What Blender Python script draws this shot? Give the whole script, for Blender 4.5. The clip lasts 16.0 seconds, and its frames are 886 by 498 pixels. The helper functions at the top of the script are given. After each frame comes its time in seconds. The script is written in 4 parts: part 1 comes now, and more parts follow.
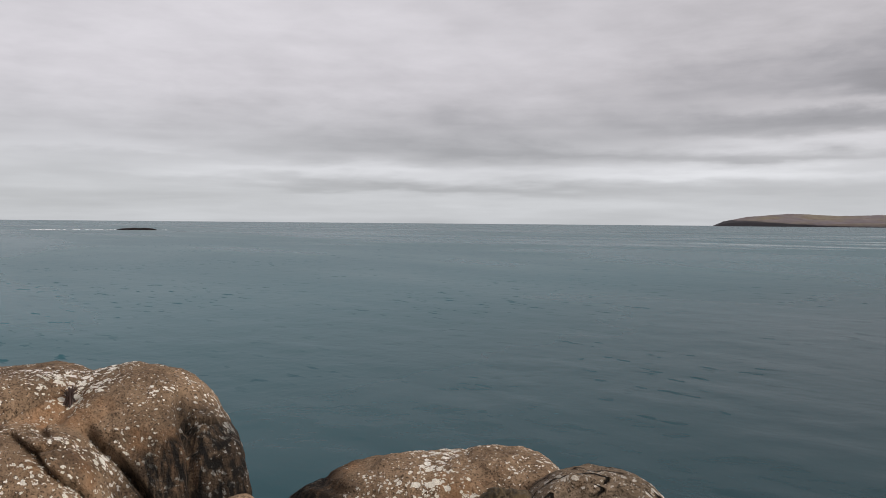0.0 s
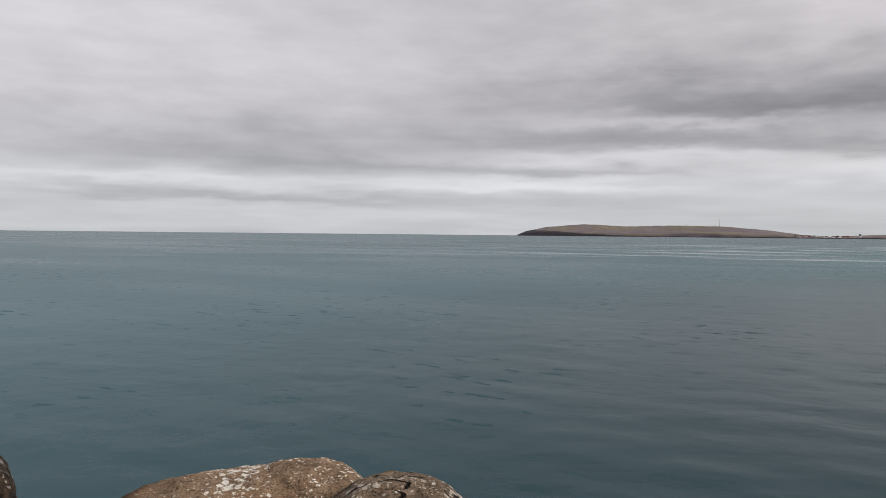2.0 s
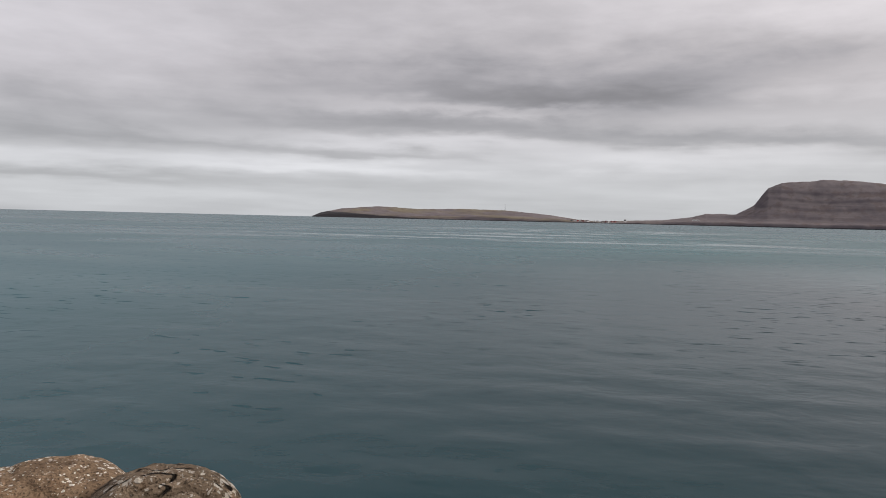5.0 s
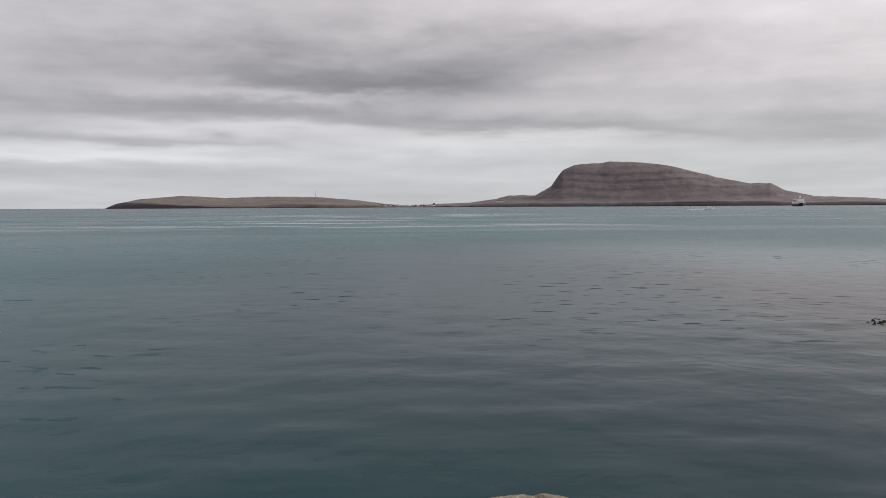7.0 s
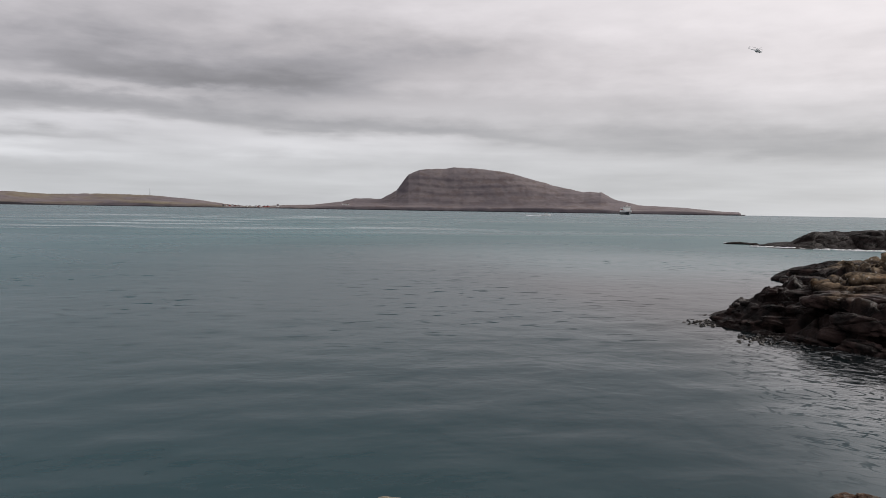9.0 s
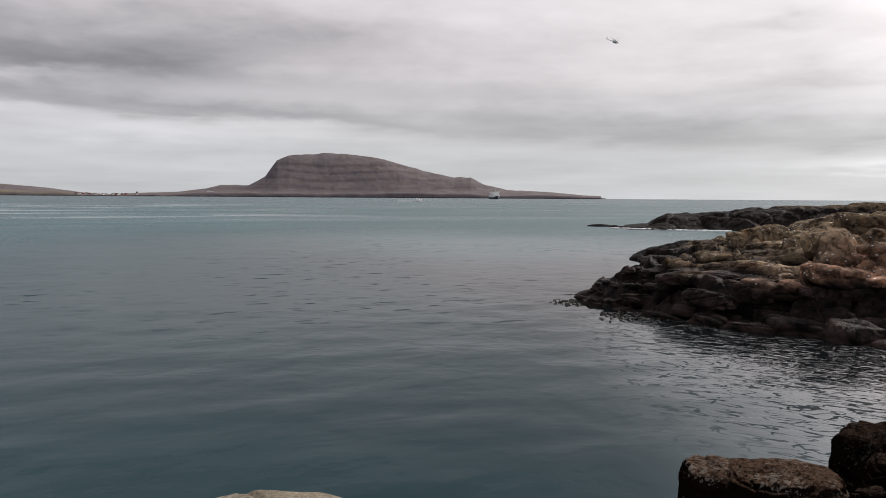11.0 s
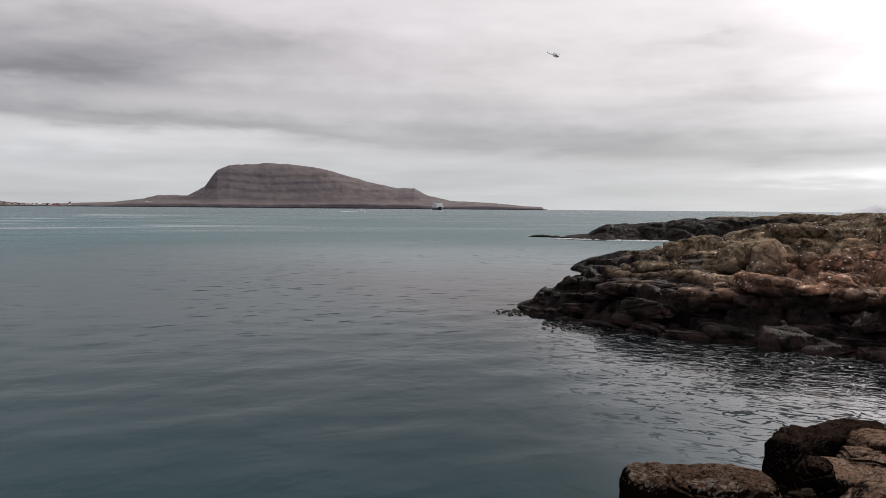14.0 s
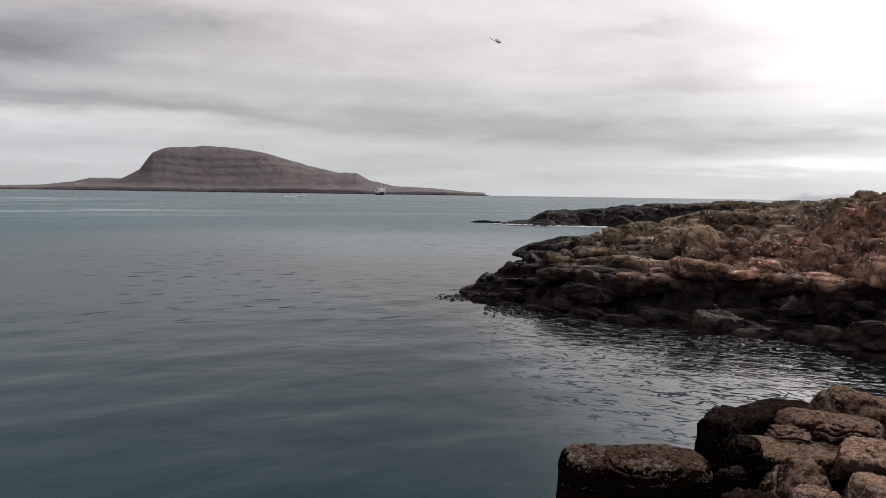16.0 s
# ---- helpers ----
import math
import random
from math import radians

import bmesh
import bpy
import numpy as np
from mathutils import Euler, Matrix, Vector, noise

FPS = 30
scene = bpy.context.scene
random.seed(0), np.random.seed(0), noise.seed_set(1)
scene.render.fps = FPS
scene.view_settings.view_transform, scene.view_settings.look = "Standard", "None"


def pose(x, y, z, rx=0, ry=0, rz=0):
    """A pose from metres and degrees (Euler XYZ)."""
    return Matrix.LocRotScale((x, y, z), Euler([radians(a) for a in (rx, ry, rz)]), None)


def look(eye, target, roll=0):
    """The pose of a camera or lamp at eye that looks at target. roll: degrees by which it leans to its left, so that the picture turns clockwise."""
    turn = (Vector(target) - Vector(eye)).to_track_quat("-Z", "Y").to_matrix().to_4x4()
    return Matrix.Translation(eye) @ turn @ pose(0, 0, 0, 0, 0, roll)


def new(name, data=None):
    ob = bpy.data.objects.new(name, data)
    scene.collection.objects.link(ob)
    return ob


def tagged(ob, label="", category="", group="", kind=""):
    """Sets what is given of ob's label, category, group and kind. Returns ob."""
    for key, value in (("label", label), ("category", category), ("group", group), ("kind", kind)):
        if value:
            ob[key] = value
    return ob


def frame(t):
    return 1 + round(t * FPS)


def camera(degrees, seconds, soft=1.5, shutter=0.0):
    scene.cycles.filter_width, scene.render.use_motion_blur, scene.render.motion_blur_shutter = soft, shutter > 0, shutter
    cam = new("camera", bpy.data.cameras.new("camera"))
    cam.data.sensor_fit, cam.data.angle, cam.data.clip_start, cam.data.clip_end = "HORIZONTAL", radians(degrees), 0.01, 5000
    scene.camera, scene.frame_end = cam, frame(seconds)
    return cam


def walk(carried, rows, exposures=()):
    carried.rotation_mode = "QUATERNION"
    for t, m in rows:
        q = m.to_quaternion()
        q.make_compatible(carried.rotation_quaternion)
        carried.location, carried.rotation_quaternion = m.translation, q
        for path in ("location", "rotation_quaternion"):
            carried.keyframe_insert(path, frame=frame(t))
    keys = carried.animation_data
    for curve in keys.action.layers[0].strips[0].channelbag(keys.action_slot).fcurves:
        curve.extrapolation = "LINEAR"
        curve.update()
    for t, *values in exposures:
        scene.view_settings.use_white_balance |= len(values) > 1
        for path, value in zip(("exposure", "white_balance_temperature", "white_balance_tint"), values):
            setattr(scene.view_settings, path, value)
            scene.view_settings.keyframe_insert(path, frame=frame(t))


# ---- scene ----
cam = camera(60.1, 16.0, soft=0.9)
walk(cam, [
    (0, pose(-0.200, -0.120, 4.5, 88.04, -0.49, 43.19)),
    (0.5, pose(-0.192, -0.114, 4.5, 88.62, -1.21, 39.06)),
    (1, pose(-0.179, -0.104, 4.5, 88.67, -1.82, 36.48)),
    (1.5, pose(-0.165, -0.094, 4.5, 88.60, -1.27, 32.97)),
    (2, pose(-0.152, -0.084, 4.5, 88.87, -0.56, 29.26)),
    (2.5, pose(-0.139, -0.074, 4.5, 88.40, -0.36, 25.11)),
    (3, pose(-0.125, -0.064, 4.5, 88.58, 0.08, 21.76)),
    (3.5, pose(-0.112, -0.054, 4.5, 88.26, 0.17, 19.10)),
    (5.8, pose(-0.053, -0.010, 4.5, 87.48, -0.79, 7.96)),
    (6, pose(-0.048, -0.006, 4.5, 87.31, -0.31, 5.66)),
    (6.5, pose(-0.044, -0.003, 4.5, 87.22, 0.27, 1.80)),
    (7, pose(-0.040, 0.000, 4.5, 86.80, 0.29, 0.00)),
    (7.5, pose(-0.036, 0.003, 4.5, 86.19, 0.43, -3.38)),
    (8, pose(-0.032, 0.006, 4.5, 86.06, -0.68, -6.42)),
    (8.5, pose(-0.030, 0.008, 4.5, 87.35, -1.30, -9.36)),
    (9, pose(-0.028, 0.009, 4.5, 87.09, -0.90, -11.48)),
    (9.5, pose(-0.026, 0.011, 4.5, 85.98, -0.11, -15.13)),
    (10, pose(-0.024, 0.012, 4.5, 85.82, -0.10, -17.99)),
    (12.5, pose(-0.014, 0.019, 4.5, 86.91, -0.27, -22.51)),
    (13, pose(-0.012, 0.021, 4.5, 87.45, -0.08, -23.02)),
    (13.5, pose(-0.010, 0.022, 4.5, 87.24, -0.26, -24.30)),
    (14, pose(-0.008, 0.024, 4.5, 86.96, -0.47, -25.26)),
    (14.5, pose(-0.006, 0.025, 4.5, 86.64, -0.68, -25.94)),
    (15, pose(-0.004, 0.027, 4.5, 86.83, -0.64, -27.29)),
    (15.5, pose(-0.002, 0.028, 4.5, 86.08, -0.72, -28.38)),
    (16, pose(0.000, 0.030, 4.5, 85.91, -0.84, -29.55)),
])

# ---------------------------------------------------------------- sky and sun
SUN_AZ, SUN_EL = 72.0, 31.0


def place(az, d, z=0.0):
    """A point d metres away, az degrees clockwise from the y axis."""
    return Vector((d * math.sin(radians(az)), d * math.cos(radians(az)), z))


class Nodes:
    """Short hand for node trees."""

    def __init__(self, tree):
        self.tree = tree
        tree.nodes.clear()

    def add(self, kind):
        return self.tree.nodes.new(kind)

    def link(self, a, b):
        self.tree.links.new(a, b)

    def put(self, socket, v):
        if isinstance(v, bpy.types.NodeSocket):
            self.link(v, socket)
        elif isinstance(v, tuple) and len(v) == 3 and socket.type == "RGBA":
            socket.default_value = (*v, 1)
        else:
            socket.default_value = v

    def math(self, op, a, b=0.0, c=0.0, clamp=False):
        n = self.add("ShaderNodeMath")
        n.operation, n.use_clamp = op, clamp
        for s, v in zip(n.inputs, (a, b, c)):
            self.put(s, v)
        return n.outputs[0]

    def vec(self, op, a, b=(0, 0, 0)):
        n = self.add("ShaderNodeVectorMath")
        n.operation = op
        self.put(n.inputs[0], a)
        self.put(n.inputs[1], b)
        return n.outputs["Value"] if op in ("DOT_PRODUCT", "LENGTH", "DISTANCE") else n.outputs[0]

    def join(self, x, y, z):
        n = self.add("ShaderNodeCombineXYZ")
        for s, v in zip(n.inputs, (x, y, z)):
            self.put(s, v)
        return n.outputs[0]

    def split(self, v):
        n = self.add("ShaderNodeSeparateXYZ")
        self.put(n.inputs[0], v)
        return n.outputs

    def noise(self, vector, scale, detail=4.0, rough=0.55, distort=0.0):
        n = self.add("ShaderNodeTexNoise")
        self.put(n.inputs["Vector"], vector)
        for k, v in (("Scale", scale), ("Detail", detail), ("Roughness", rough), ("Distortion", distort)):
            self.put(n.inputs[k], v)
        return n.outputs["Fac"]

    def voronoi(self, vector, scale, feature="F1", out="Distance"):
        n = self.add("ShaderNodeTexVoronoi")
        n.feature = feature
        self.put(n.inputs["Vector"], vector)
        self.put(n.inputs["Scale"], scale)
        return n.outputs[out]

    def span(self, v, a, b, lo=0.0, hi=1.0, smooth=True):
        n = self.add("ShaderNodeMapRange")
        n.interpolation_type = "SMOOTHSTEP" if smooth else "LINEAR"
        for s, w in zip(n.inputs, (v, a, b, lo, hi)):
            self.put(s, w)
        return n.outputs[0]

    def mix(self, f, a, b, blend="MIX"):
        n = self.add("ShaderNodeMix")
        n.data_type, n.blend_type = "RGBA", blend
        self.put(n.inputs[0], f)
        self.put(n.inputs[6], a)
        self.put(n.inputs[7], b)
        return n.outputs[2]

    def bump(self, height, distance, strength=1.0, normal=None):
        n = self.add("ShaderNodeBump")
        self.put(n.inputs["Height"], height)
        n.inputs["Distance"].default_value = distance
        self.put(n.inputs["Strength"], strength)
        if normal:
            self.link(normal, n.inputs["Normal"])
        return n.outputs[0]


def sky():
    world = bpy.data.worlds.new("overcast_sky")
    scene.world = world
    world.use_nodes = True
    n = Nodes(world.node_tree)
    way = n.add("ShaderNodeTexCoord").outputs["Generated"]
    x, y, z = n.split(way)
    az = n.math("MULTIPLY", n.math("ARCTAN2", x, y), 57.296)
    el = n.math("MULTIPLY", n.math("ARCSINE", z), 57.296)
    # cloud deck seen in perspective: flattens into streaks towards the horizon
    depth = n.math("ADD", n.math("ABSOLUTE", z), 0.10)
    deck = n.join(n.math("DIVIDE", x, depth), n.math("DIVIDE", y, depth), 0.0)
    warp = n.math("SUBTRACT", n.noise(deck, 1.5, 4, 0.5), 0.5)
    big = n.math("SUBTRACT", n.noise(n.vec("ADD", deck, (7.3, 2.1, 0)), 0.6, 4, 0.5, 0.0), 0.5)
    fine = n.math("SUBTRACT", n.noise(n.vec("ADD", deck, (1.7, 9.4, 0)), 2.2, 5, 0.5, 0.0), 0.5)
    streak = n.math("SUBTRACT", n.noise(n.join(n.math("MULTIPLY", az, 0.03), n.math("MULTIPLY", el, 0.5), 0.0), 1.3, 4, 0.55, 0.3), 0.5)
    puff = n.math("SUBTRACT", n.noise(n.join(n.math("MULTIPLY", az, 0.10), n.math("MULTIPLY", el, 0.30), 3.0), 1.0, 5, 0.52, 0.15), 0.5)
    billow = n.math("SUBTRACT", n.noise(n.join(n.math("MULTIPLY", az, 0.22), n.math("MULTIPLY", el, 0.75), 7.0), 1.0, 5, 0.58, 0.2), 0.5)
    az_w = n.math("ADD", n.math("MULTIPLY_ADD", warp, 15.0, az), n.math("MULTIPLY", puff, 6.0))
    el_w = n.math("ADD", n.math("MULTIPLY_ADD", warp, 1.6, el), n.math("MULTIPLY", puff, n.span(el, 1.0, 9.0, 0.3, 2.2)))
    el_w = n.math("MULTIPLY_ADD", billow, n.span(el, 1.0, 9.0, 0.35, 1.5), el_w)

    total = 0.58
    total = n.math("MULTIPLY_ADD", big, 0.20, total)
    total = n.math("MULTIPLY_ADD", fine, n.span(el, 1.0, 12.0, 0.03, 0.08), total)
    total = n.math("MULTIPLY_ADD", puff, n.span(el, 1.0, 10.0, 0.06, 0.22), total)
    total = n.math("MULTIPLY_ADD", billow, n.span(el, 1.0, 10.0, 0.05, 0.13), total)
    total = n.math("MULTIPLY_ADD", streak, n.span(el, 0, 14, 0.26, 0.05), total)
    lights = [total]

    def bank(a, e, wa, we, amount, lean=0.0, base=0.45):
        """A bank of cloud (dark) or a gap (bright): azimuth, elevation, half width, half height, brightness; its base is sharper than its top."""
        da = n.math("DIVIDE", n.math("SUBTRACT", az_w, a), wa)
        ee = n.math("SUBTRACT", n.math("SUBTRACT", el_w, e), n.math("MULTIPLY", n.math("SUBTRACT", az, a), lean))
        de = n.math("MAXIMUM", n.math("DIVIDE", ee, we), n.math("DIVIDE", ee, -we * base))
        q = n.math("ADD", n.math("MULTIPLY", da, da), n.math("MULTIPLY", de, de))
        lights[0] = n.math("MULTIPLY_ADD", n.math("EXPONENT", n.math("MULTIPLY", q, -1.0)), amount, lights[0])

    # over the open sea
    bank(-62, 13.0, 22, 7.0, 0.12, 0.0, 1.0)
    bank(-50, 5.2, 19, 3.6, -0.12, 0.0, 0.25)
    bank(-66, 4.9, 10, 0.8, 0.10)
    bank(-50, 3.75, 11, 0.45, 0.15, 0.0, 1.0)
    bank(-27, 3.6, 11, 0.55, 0.16, 0.0, 1.0)
    bank(-44, 2.55, 13, 0.45, -0.14, -0.01, 0.7)
    bank(-36, 1.6, 16, 0.5, 0.05, 0.0, 1.0)
    bank(-22, 6.9, 14, 1.4, -0.08, 0.0)
    bank(-33, 5.1, 13, 0.8, -0.09, -0.01)
    bank(-20, 8.5, 7, 0.5, 0.10, 0.0, 1.0)
    # the heavy bank over the sound
    bank(-4, 8.4, 17, 4.6, -0.19, 0.0, 0.22)
    bank(-3, 8.7, 12, 1.8, -0.10, 0.0, 0.4)
    bank(-21, 9.4, 11, 2.6, -0.13, 0.02, 0.5)
    bank(9, 11.0, 9, 2.2, -0.10, 0.03)
    bank(-10, 6.4, 15, 1.2, -0.15, -0.02)
    bank(9, 5.6, 12, 0.9, -0.17, -0.05)
    bank(-11, 7.95, 10, 0.42, 0.19, 0.0, 1.0)
    bank(-16, 5.7, 9, 0.55, 0.10, 0.0, 1.0)
    bank(2, 4.5, 11, 0.9, 0.15, 0.0, 1.0)
    bank(-20, 4.5, 9, 0.55, -0.14)
    bank(-17, 3.4, 7, 0.40, 0.09, 0.0, 1.0)
    # towards the hidden sun
    bank(33, 4.6, 12, 1.6, -0.14, -0.03)
    bank(39, 4.6, 11, 2.2, -0.09, -0.05, 0.8)
    bank(22, 14.0, 18, 4.0, 0.12, 0.0, 1.0)
    bank(53, 3.9, 7, 1.1, -0.18, 0.02)
    bank(56, 2.3, 7, 0.45, 0.36, 0.0, 1.0)
    bank(48, 7.6, 8, 0.9, -0.12, 0.02)
    bank(44, 11.4, 4, 0.5, -0.11, 0.02)
    bank(36, 11.5, 12, 4.0, 0.10, 0.0, 1.0)
    # the bright break under the sun
    bank(64, 14.5, 6.0, 4.5, 2.2, 0.0, 1.0)
    light = lights[0]
    # the hidden sun whitens the deck round it
    s = place(SUN_AZ, math.cos(radians(SUN_EL)), math.sin(radians(SUN_EL)))
    near = n.math("ARCCOSINE", n.vec("DOT_PRODUCT", way, tuple(s)))
    near = n.math("MULTIPLY", near, 57.296)
    glow = n.math("EXPONENT", n.math("MULTIPLY", n.math("POWER", n.math("DIVIDE", near, 19.5), 2.0), -1.0))
    wide = n.math("EXPONENT", n.math("MULTIPLY", n.math("DIVIDE", near, 30.0), -1.0))
    light = n.math("ADD", light, n.math("MULTIPLY", glow, n.math("MULTIPLY_ADD", puff, 2.6, 2.2)))
    light = n.math("MULTIPLY_ADD", wide, 0.22, light)
    light = n.math("MAXIMUM", light, 0.12)
    tint = n.mix(n.span(near, 15.0, 110.0), (1.045, 0.98, 0.99), (1.018, 0.980, 1.035))
    tint = n.mix(n.span(light, 0.55, 0.35, 0.0, 0.5), tint, (0.99, 0.97, 1.05))
    tint = n.mix(n.span(el, 0.0, 11.0, 0.8, 0.0), tint, (0.955, 0.993, 1.03))
    deck_colour = n.mix(1.0, tint, n.join(light, light, light), "MULTIPLY")
    clear = n.add("ShaderNodeTexSky")
    clear.sky_type, clear.sun_disc = "NISHITA", False
    clear.sun_elevation, clear.sun_rotation = radians(SUN_EL), radians(SUN_AZ)
    back_a, back_b = n.add("ShaderNodeBackground"), n.add("ShaderNodeBackground")
    n.link(clear.outputs[0], back_a.inputs[0])
    back_a.inputs[1].default_value = 0.06
    n.link(deck_colour, back_b.inputs[0])
    back_b.inputs[1].default_value = 1.0
    both = n.add("ShaderNodeMixShader")
    both.inputs[0].default_value = 0.94
    n.link(back_a.outputs[0], both.inputs[1])
    n.link(back_b.outputs[0], both.inputs[2])
    n.link(both.outputs[0], n.add("ShaderNodeOutputWorld").inputs[0])


sky()

sun_lamp = new("sun", bpy.data.lights.new("sun", "SUN"))
sun_lamp.data.energy, sun_lamp.data.angle, sun_lamp.data.color = 2.5, radians(16), (1.0, 0.93, 0.85)
sun_lamp.matrix_world = look(place(SUN_AZ, 50 * math.cos(radians(SUN_EL)), 50 * math.sin(radians(SUN_EL))), (0, 0, 0))

# ---------------------------------------------------------------- materials
def material(name):
    m = bpy.data.materials.new(name)
    m.use_nodes = True
    n = Nodes(m.node_tree)
    p = n.add("ShaderNodeBsdfPrincipled")
    n.link(p.outputs[0], n.add("ShaderNodeOutputMaterial").inputs[0])
    return m, n, p.inputs


def world_place(n):
    return n.add("ShaderNodeNewGeometry").outputs["Position"]


def plain(name, colour, rough=0.6, metal=0.0, spread=0.12, scale=3.0):
    """Paint, metal or plastic with slight soiling."""
    m, n, s = material(name)
    at = n.add("ShaderNodeTexCoord").outputs["Object"]
    dirt = n.noise(at, scale, 5, 0.6)
    dark = tuple(c * (1 - 2 * spread) for c in colour)
    n.put(s["Base Color"], n.mix(n.span(dirt, 0.3, 0.7), dark, colour))
    n.put(s["Roughness"], n.span(dirt, 0.2, 0.8, rough - 0.1, rough + 0.1))
    s["Metallic"].default_value = metal
    return m


def glass(name):
    m, n, s = material(name)
    s["Base Color"].default_value = (0.02, 0.025, 0.03, 1)
    s["Roughness"].default_value = 0.05
    return m


def water():
    """Sea: the open water is choppier than the sheltered inlet; calm slicks lie between ruffled patches."""
    m, n, s = material("sea_water")
    at = world_place(n)
    x, y, z = n.split(at)
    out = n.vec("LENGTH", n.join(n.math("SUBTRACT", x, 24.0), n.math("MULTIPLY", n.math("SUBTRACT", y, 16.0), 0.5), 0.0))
    inland = n.math("MULTIPLY_ADD", n.math("SUBTRACT", y, 16.0), -0.42, x)
    inlet = n.math("MULTIPLY", n.span(inland, 9.5, 16.5), n.span(y, 29.0, 18.0))
    open_sea = n.math("SUBTRACT", 1.0, inlet)
    reflected_dark = n.math("MULTIPLY", n.span(x, 9.0, 17.5), n.span(y, 62.0, 38.0))
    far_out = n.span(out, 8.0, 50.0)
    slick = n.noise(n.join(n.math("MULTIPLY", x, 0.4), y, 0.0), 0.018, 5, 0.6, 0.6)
    swell = n.noise(at, 0.20, 2, 0.5, 0.2)
    chop = n.noise(n.vec("ADD", at, (3, 8, 0)), 0.75, 3, 0.5, 0.2)
    # small waves that run up the inlet, their crests across it
    along = n.math("ADD", n.math("MULTIPLY", x, 0.77), n.math("MULTIPLY", y, 0.64))
    across = n.math("SUBTRACT", n.math("MULTIPLY", x, 0.64), n.math("MULTIPLY", y, 0.77))
    run = n.join(along, n.math("MULTIPLY", across, 0.5), 0.0)
    wave = n.span(n.noise(run, 2.1, 2, 0.5, 0.5), 0.42, 0.60)
    cross = n.span(n.noise(n.vec("ADD", run, (4, 9, 0)), 3.6, 2, 0.5, 0.4), 0.50, 0.58)
    # short steep wavelets, scattered in loose flocks over the open water
    out_way = n.join(n.math("MULTIPLY", x, 0.45), y, 0.0)
    away = n.vec("LENGTH", n.join(x, y, 0.0))
    flock = n.span(n.noise(n.vec("ADD", at, (11, 3, 0)), 0.07, 3, 0.6), 0.46, 0.62)
    flock = n.math("MULTIPLY", n.math("MULTIPLY_ADD", flock, 0.85, 0.15), n.span(away, 9.0, 34.0, 0.10, 1.0))
    dash = n.span(n.noise(n.vec("ADD", out_way, (2, 6, 0)), 1.7, 2, 0.5, 0.2), 0.605, 0.70)
    ripple = n.noise(n.vec("ADD", out_way, (5, 1, 0)), 3.0, 3, 0.5, 0.3)
    tiny = n.noise(n.vec("ADD", run, (9, 2, 0)), 13.0, 2, 0.5, 0.3)
    b = n.bump(swell, 0.035, n.math("MULTIPLY_ADD", open_sea, 0.8, 0.2))
    b = n.bump(chop, 0.030, n.math("MULTIPLY_ADD", open_sea, 0.92, 0.08), b)
    b = n.bump(dash, 0.006, n.math("MULTIPLY", open_sea, flock), b)
    still = n.span(away, 11.0, 17.5, 0.12, 1.0)
    sheltered = n.math("MULTIPLY", still, inlet)
    b = n.bump(wave, 0.006, sheltered, b)
    b = n.bump(cross, 0.002, sheltered, b)
    b = n.bump(ripple, 0.004, n.math("MULTIPLY_ADD", open_sea, 0.9, 0.1), b)
    b = n.bump(tiny, 0.003, n.math("MULTIPLY_ADD", open_sea, -0.45, 0.7), b)
    # thin calm streaks drawn out along the sound
    thin = n.noise(n.join(n.math("MULTIPLY", x, 0.018), n.math("MULTIPLY", y, 0.06), 4.0), 1.0, 5, 0.6, 0.3)
    calm = n.math("MULTIPLY", n.span(thin, 0.49, 0.60, 0.0, 0.7), n.math("MULTIPLY", n.span(y, 120.0, 180.0), n.span(y, 520.0, 380.0)))
    calm = n.math("MULTIPLY", calm, n.math("MULTIPLY", n.span(x, -150.0, -70.0), n.span(x, 70.0, 10.0)))
    # the waves are steeper on the side turned to the shore
    face = n.math("MULTIPLY", n.math("SUBTRACT", n.math("MAXIMUM", open_sea, 0.1), calm), -0.06)
    face = n.math("MULTIPLY_ADD", n.math("MULTIPLY", n.math("MULTIPLY", dash, flock), open_sea), -0.27, face)
    ridge = n.math("ABSOLUTE", n.math("SUBTRACT", n.noise(n.vec("ADD", run, (6, 3, 0)), 2.3, 2, 0.5, 0.5), 0.5))
    broken = n.span(n.noise(n.vec("ADD", at, (8, 8, 0)), 1.3, 2, 0.5), 0.36, 0.56)
    ridge = n.math("MULTIPLY", n.math("MULTIPLY", n.span(ridge, 0.036, 0.014), broken), sheltered)
    face = n.math("MULTIPLY_ADD", ridge, -0.75, face)
    steep = n.vec("MULTIPLY", n.vec("NORMALIZE", n.join(x, y, 0.0)), n.join(face, face, face))
    n.link(n.vec("NORMALIZE", n.vec("ADD", b, steep)), s["Normal"])
    # deep teal water outside; its colour lightens with distance, painting in reflected sky
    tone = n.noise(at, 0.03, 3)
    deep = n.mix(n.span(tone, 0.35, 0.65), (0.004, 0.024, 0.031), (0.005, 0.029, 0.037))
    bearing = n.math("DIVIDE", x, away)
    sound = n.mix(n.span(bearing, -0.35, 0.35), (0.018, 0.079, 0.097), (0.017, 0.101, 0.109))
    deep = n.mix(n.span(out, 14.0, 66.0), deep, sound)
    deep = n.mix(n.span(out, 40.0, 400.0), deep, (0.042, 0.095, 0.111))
    # greyer to the right, the cloud's reflection mixed into the colour
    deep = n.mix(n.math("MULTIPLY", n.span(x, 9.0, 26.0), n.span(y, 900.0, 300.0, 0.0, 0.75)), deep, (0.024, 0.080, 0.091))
    # near-black water in the inlet paints the dark rock's reflection
    n.put(s["Base Color"], n.mix(reflected_dark, deep, (0.006, 0.009, 0.010)))
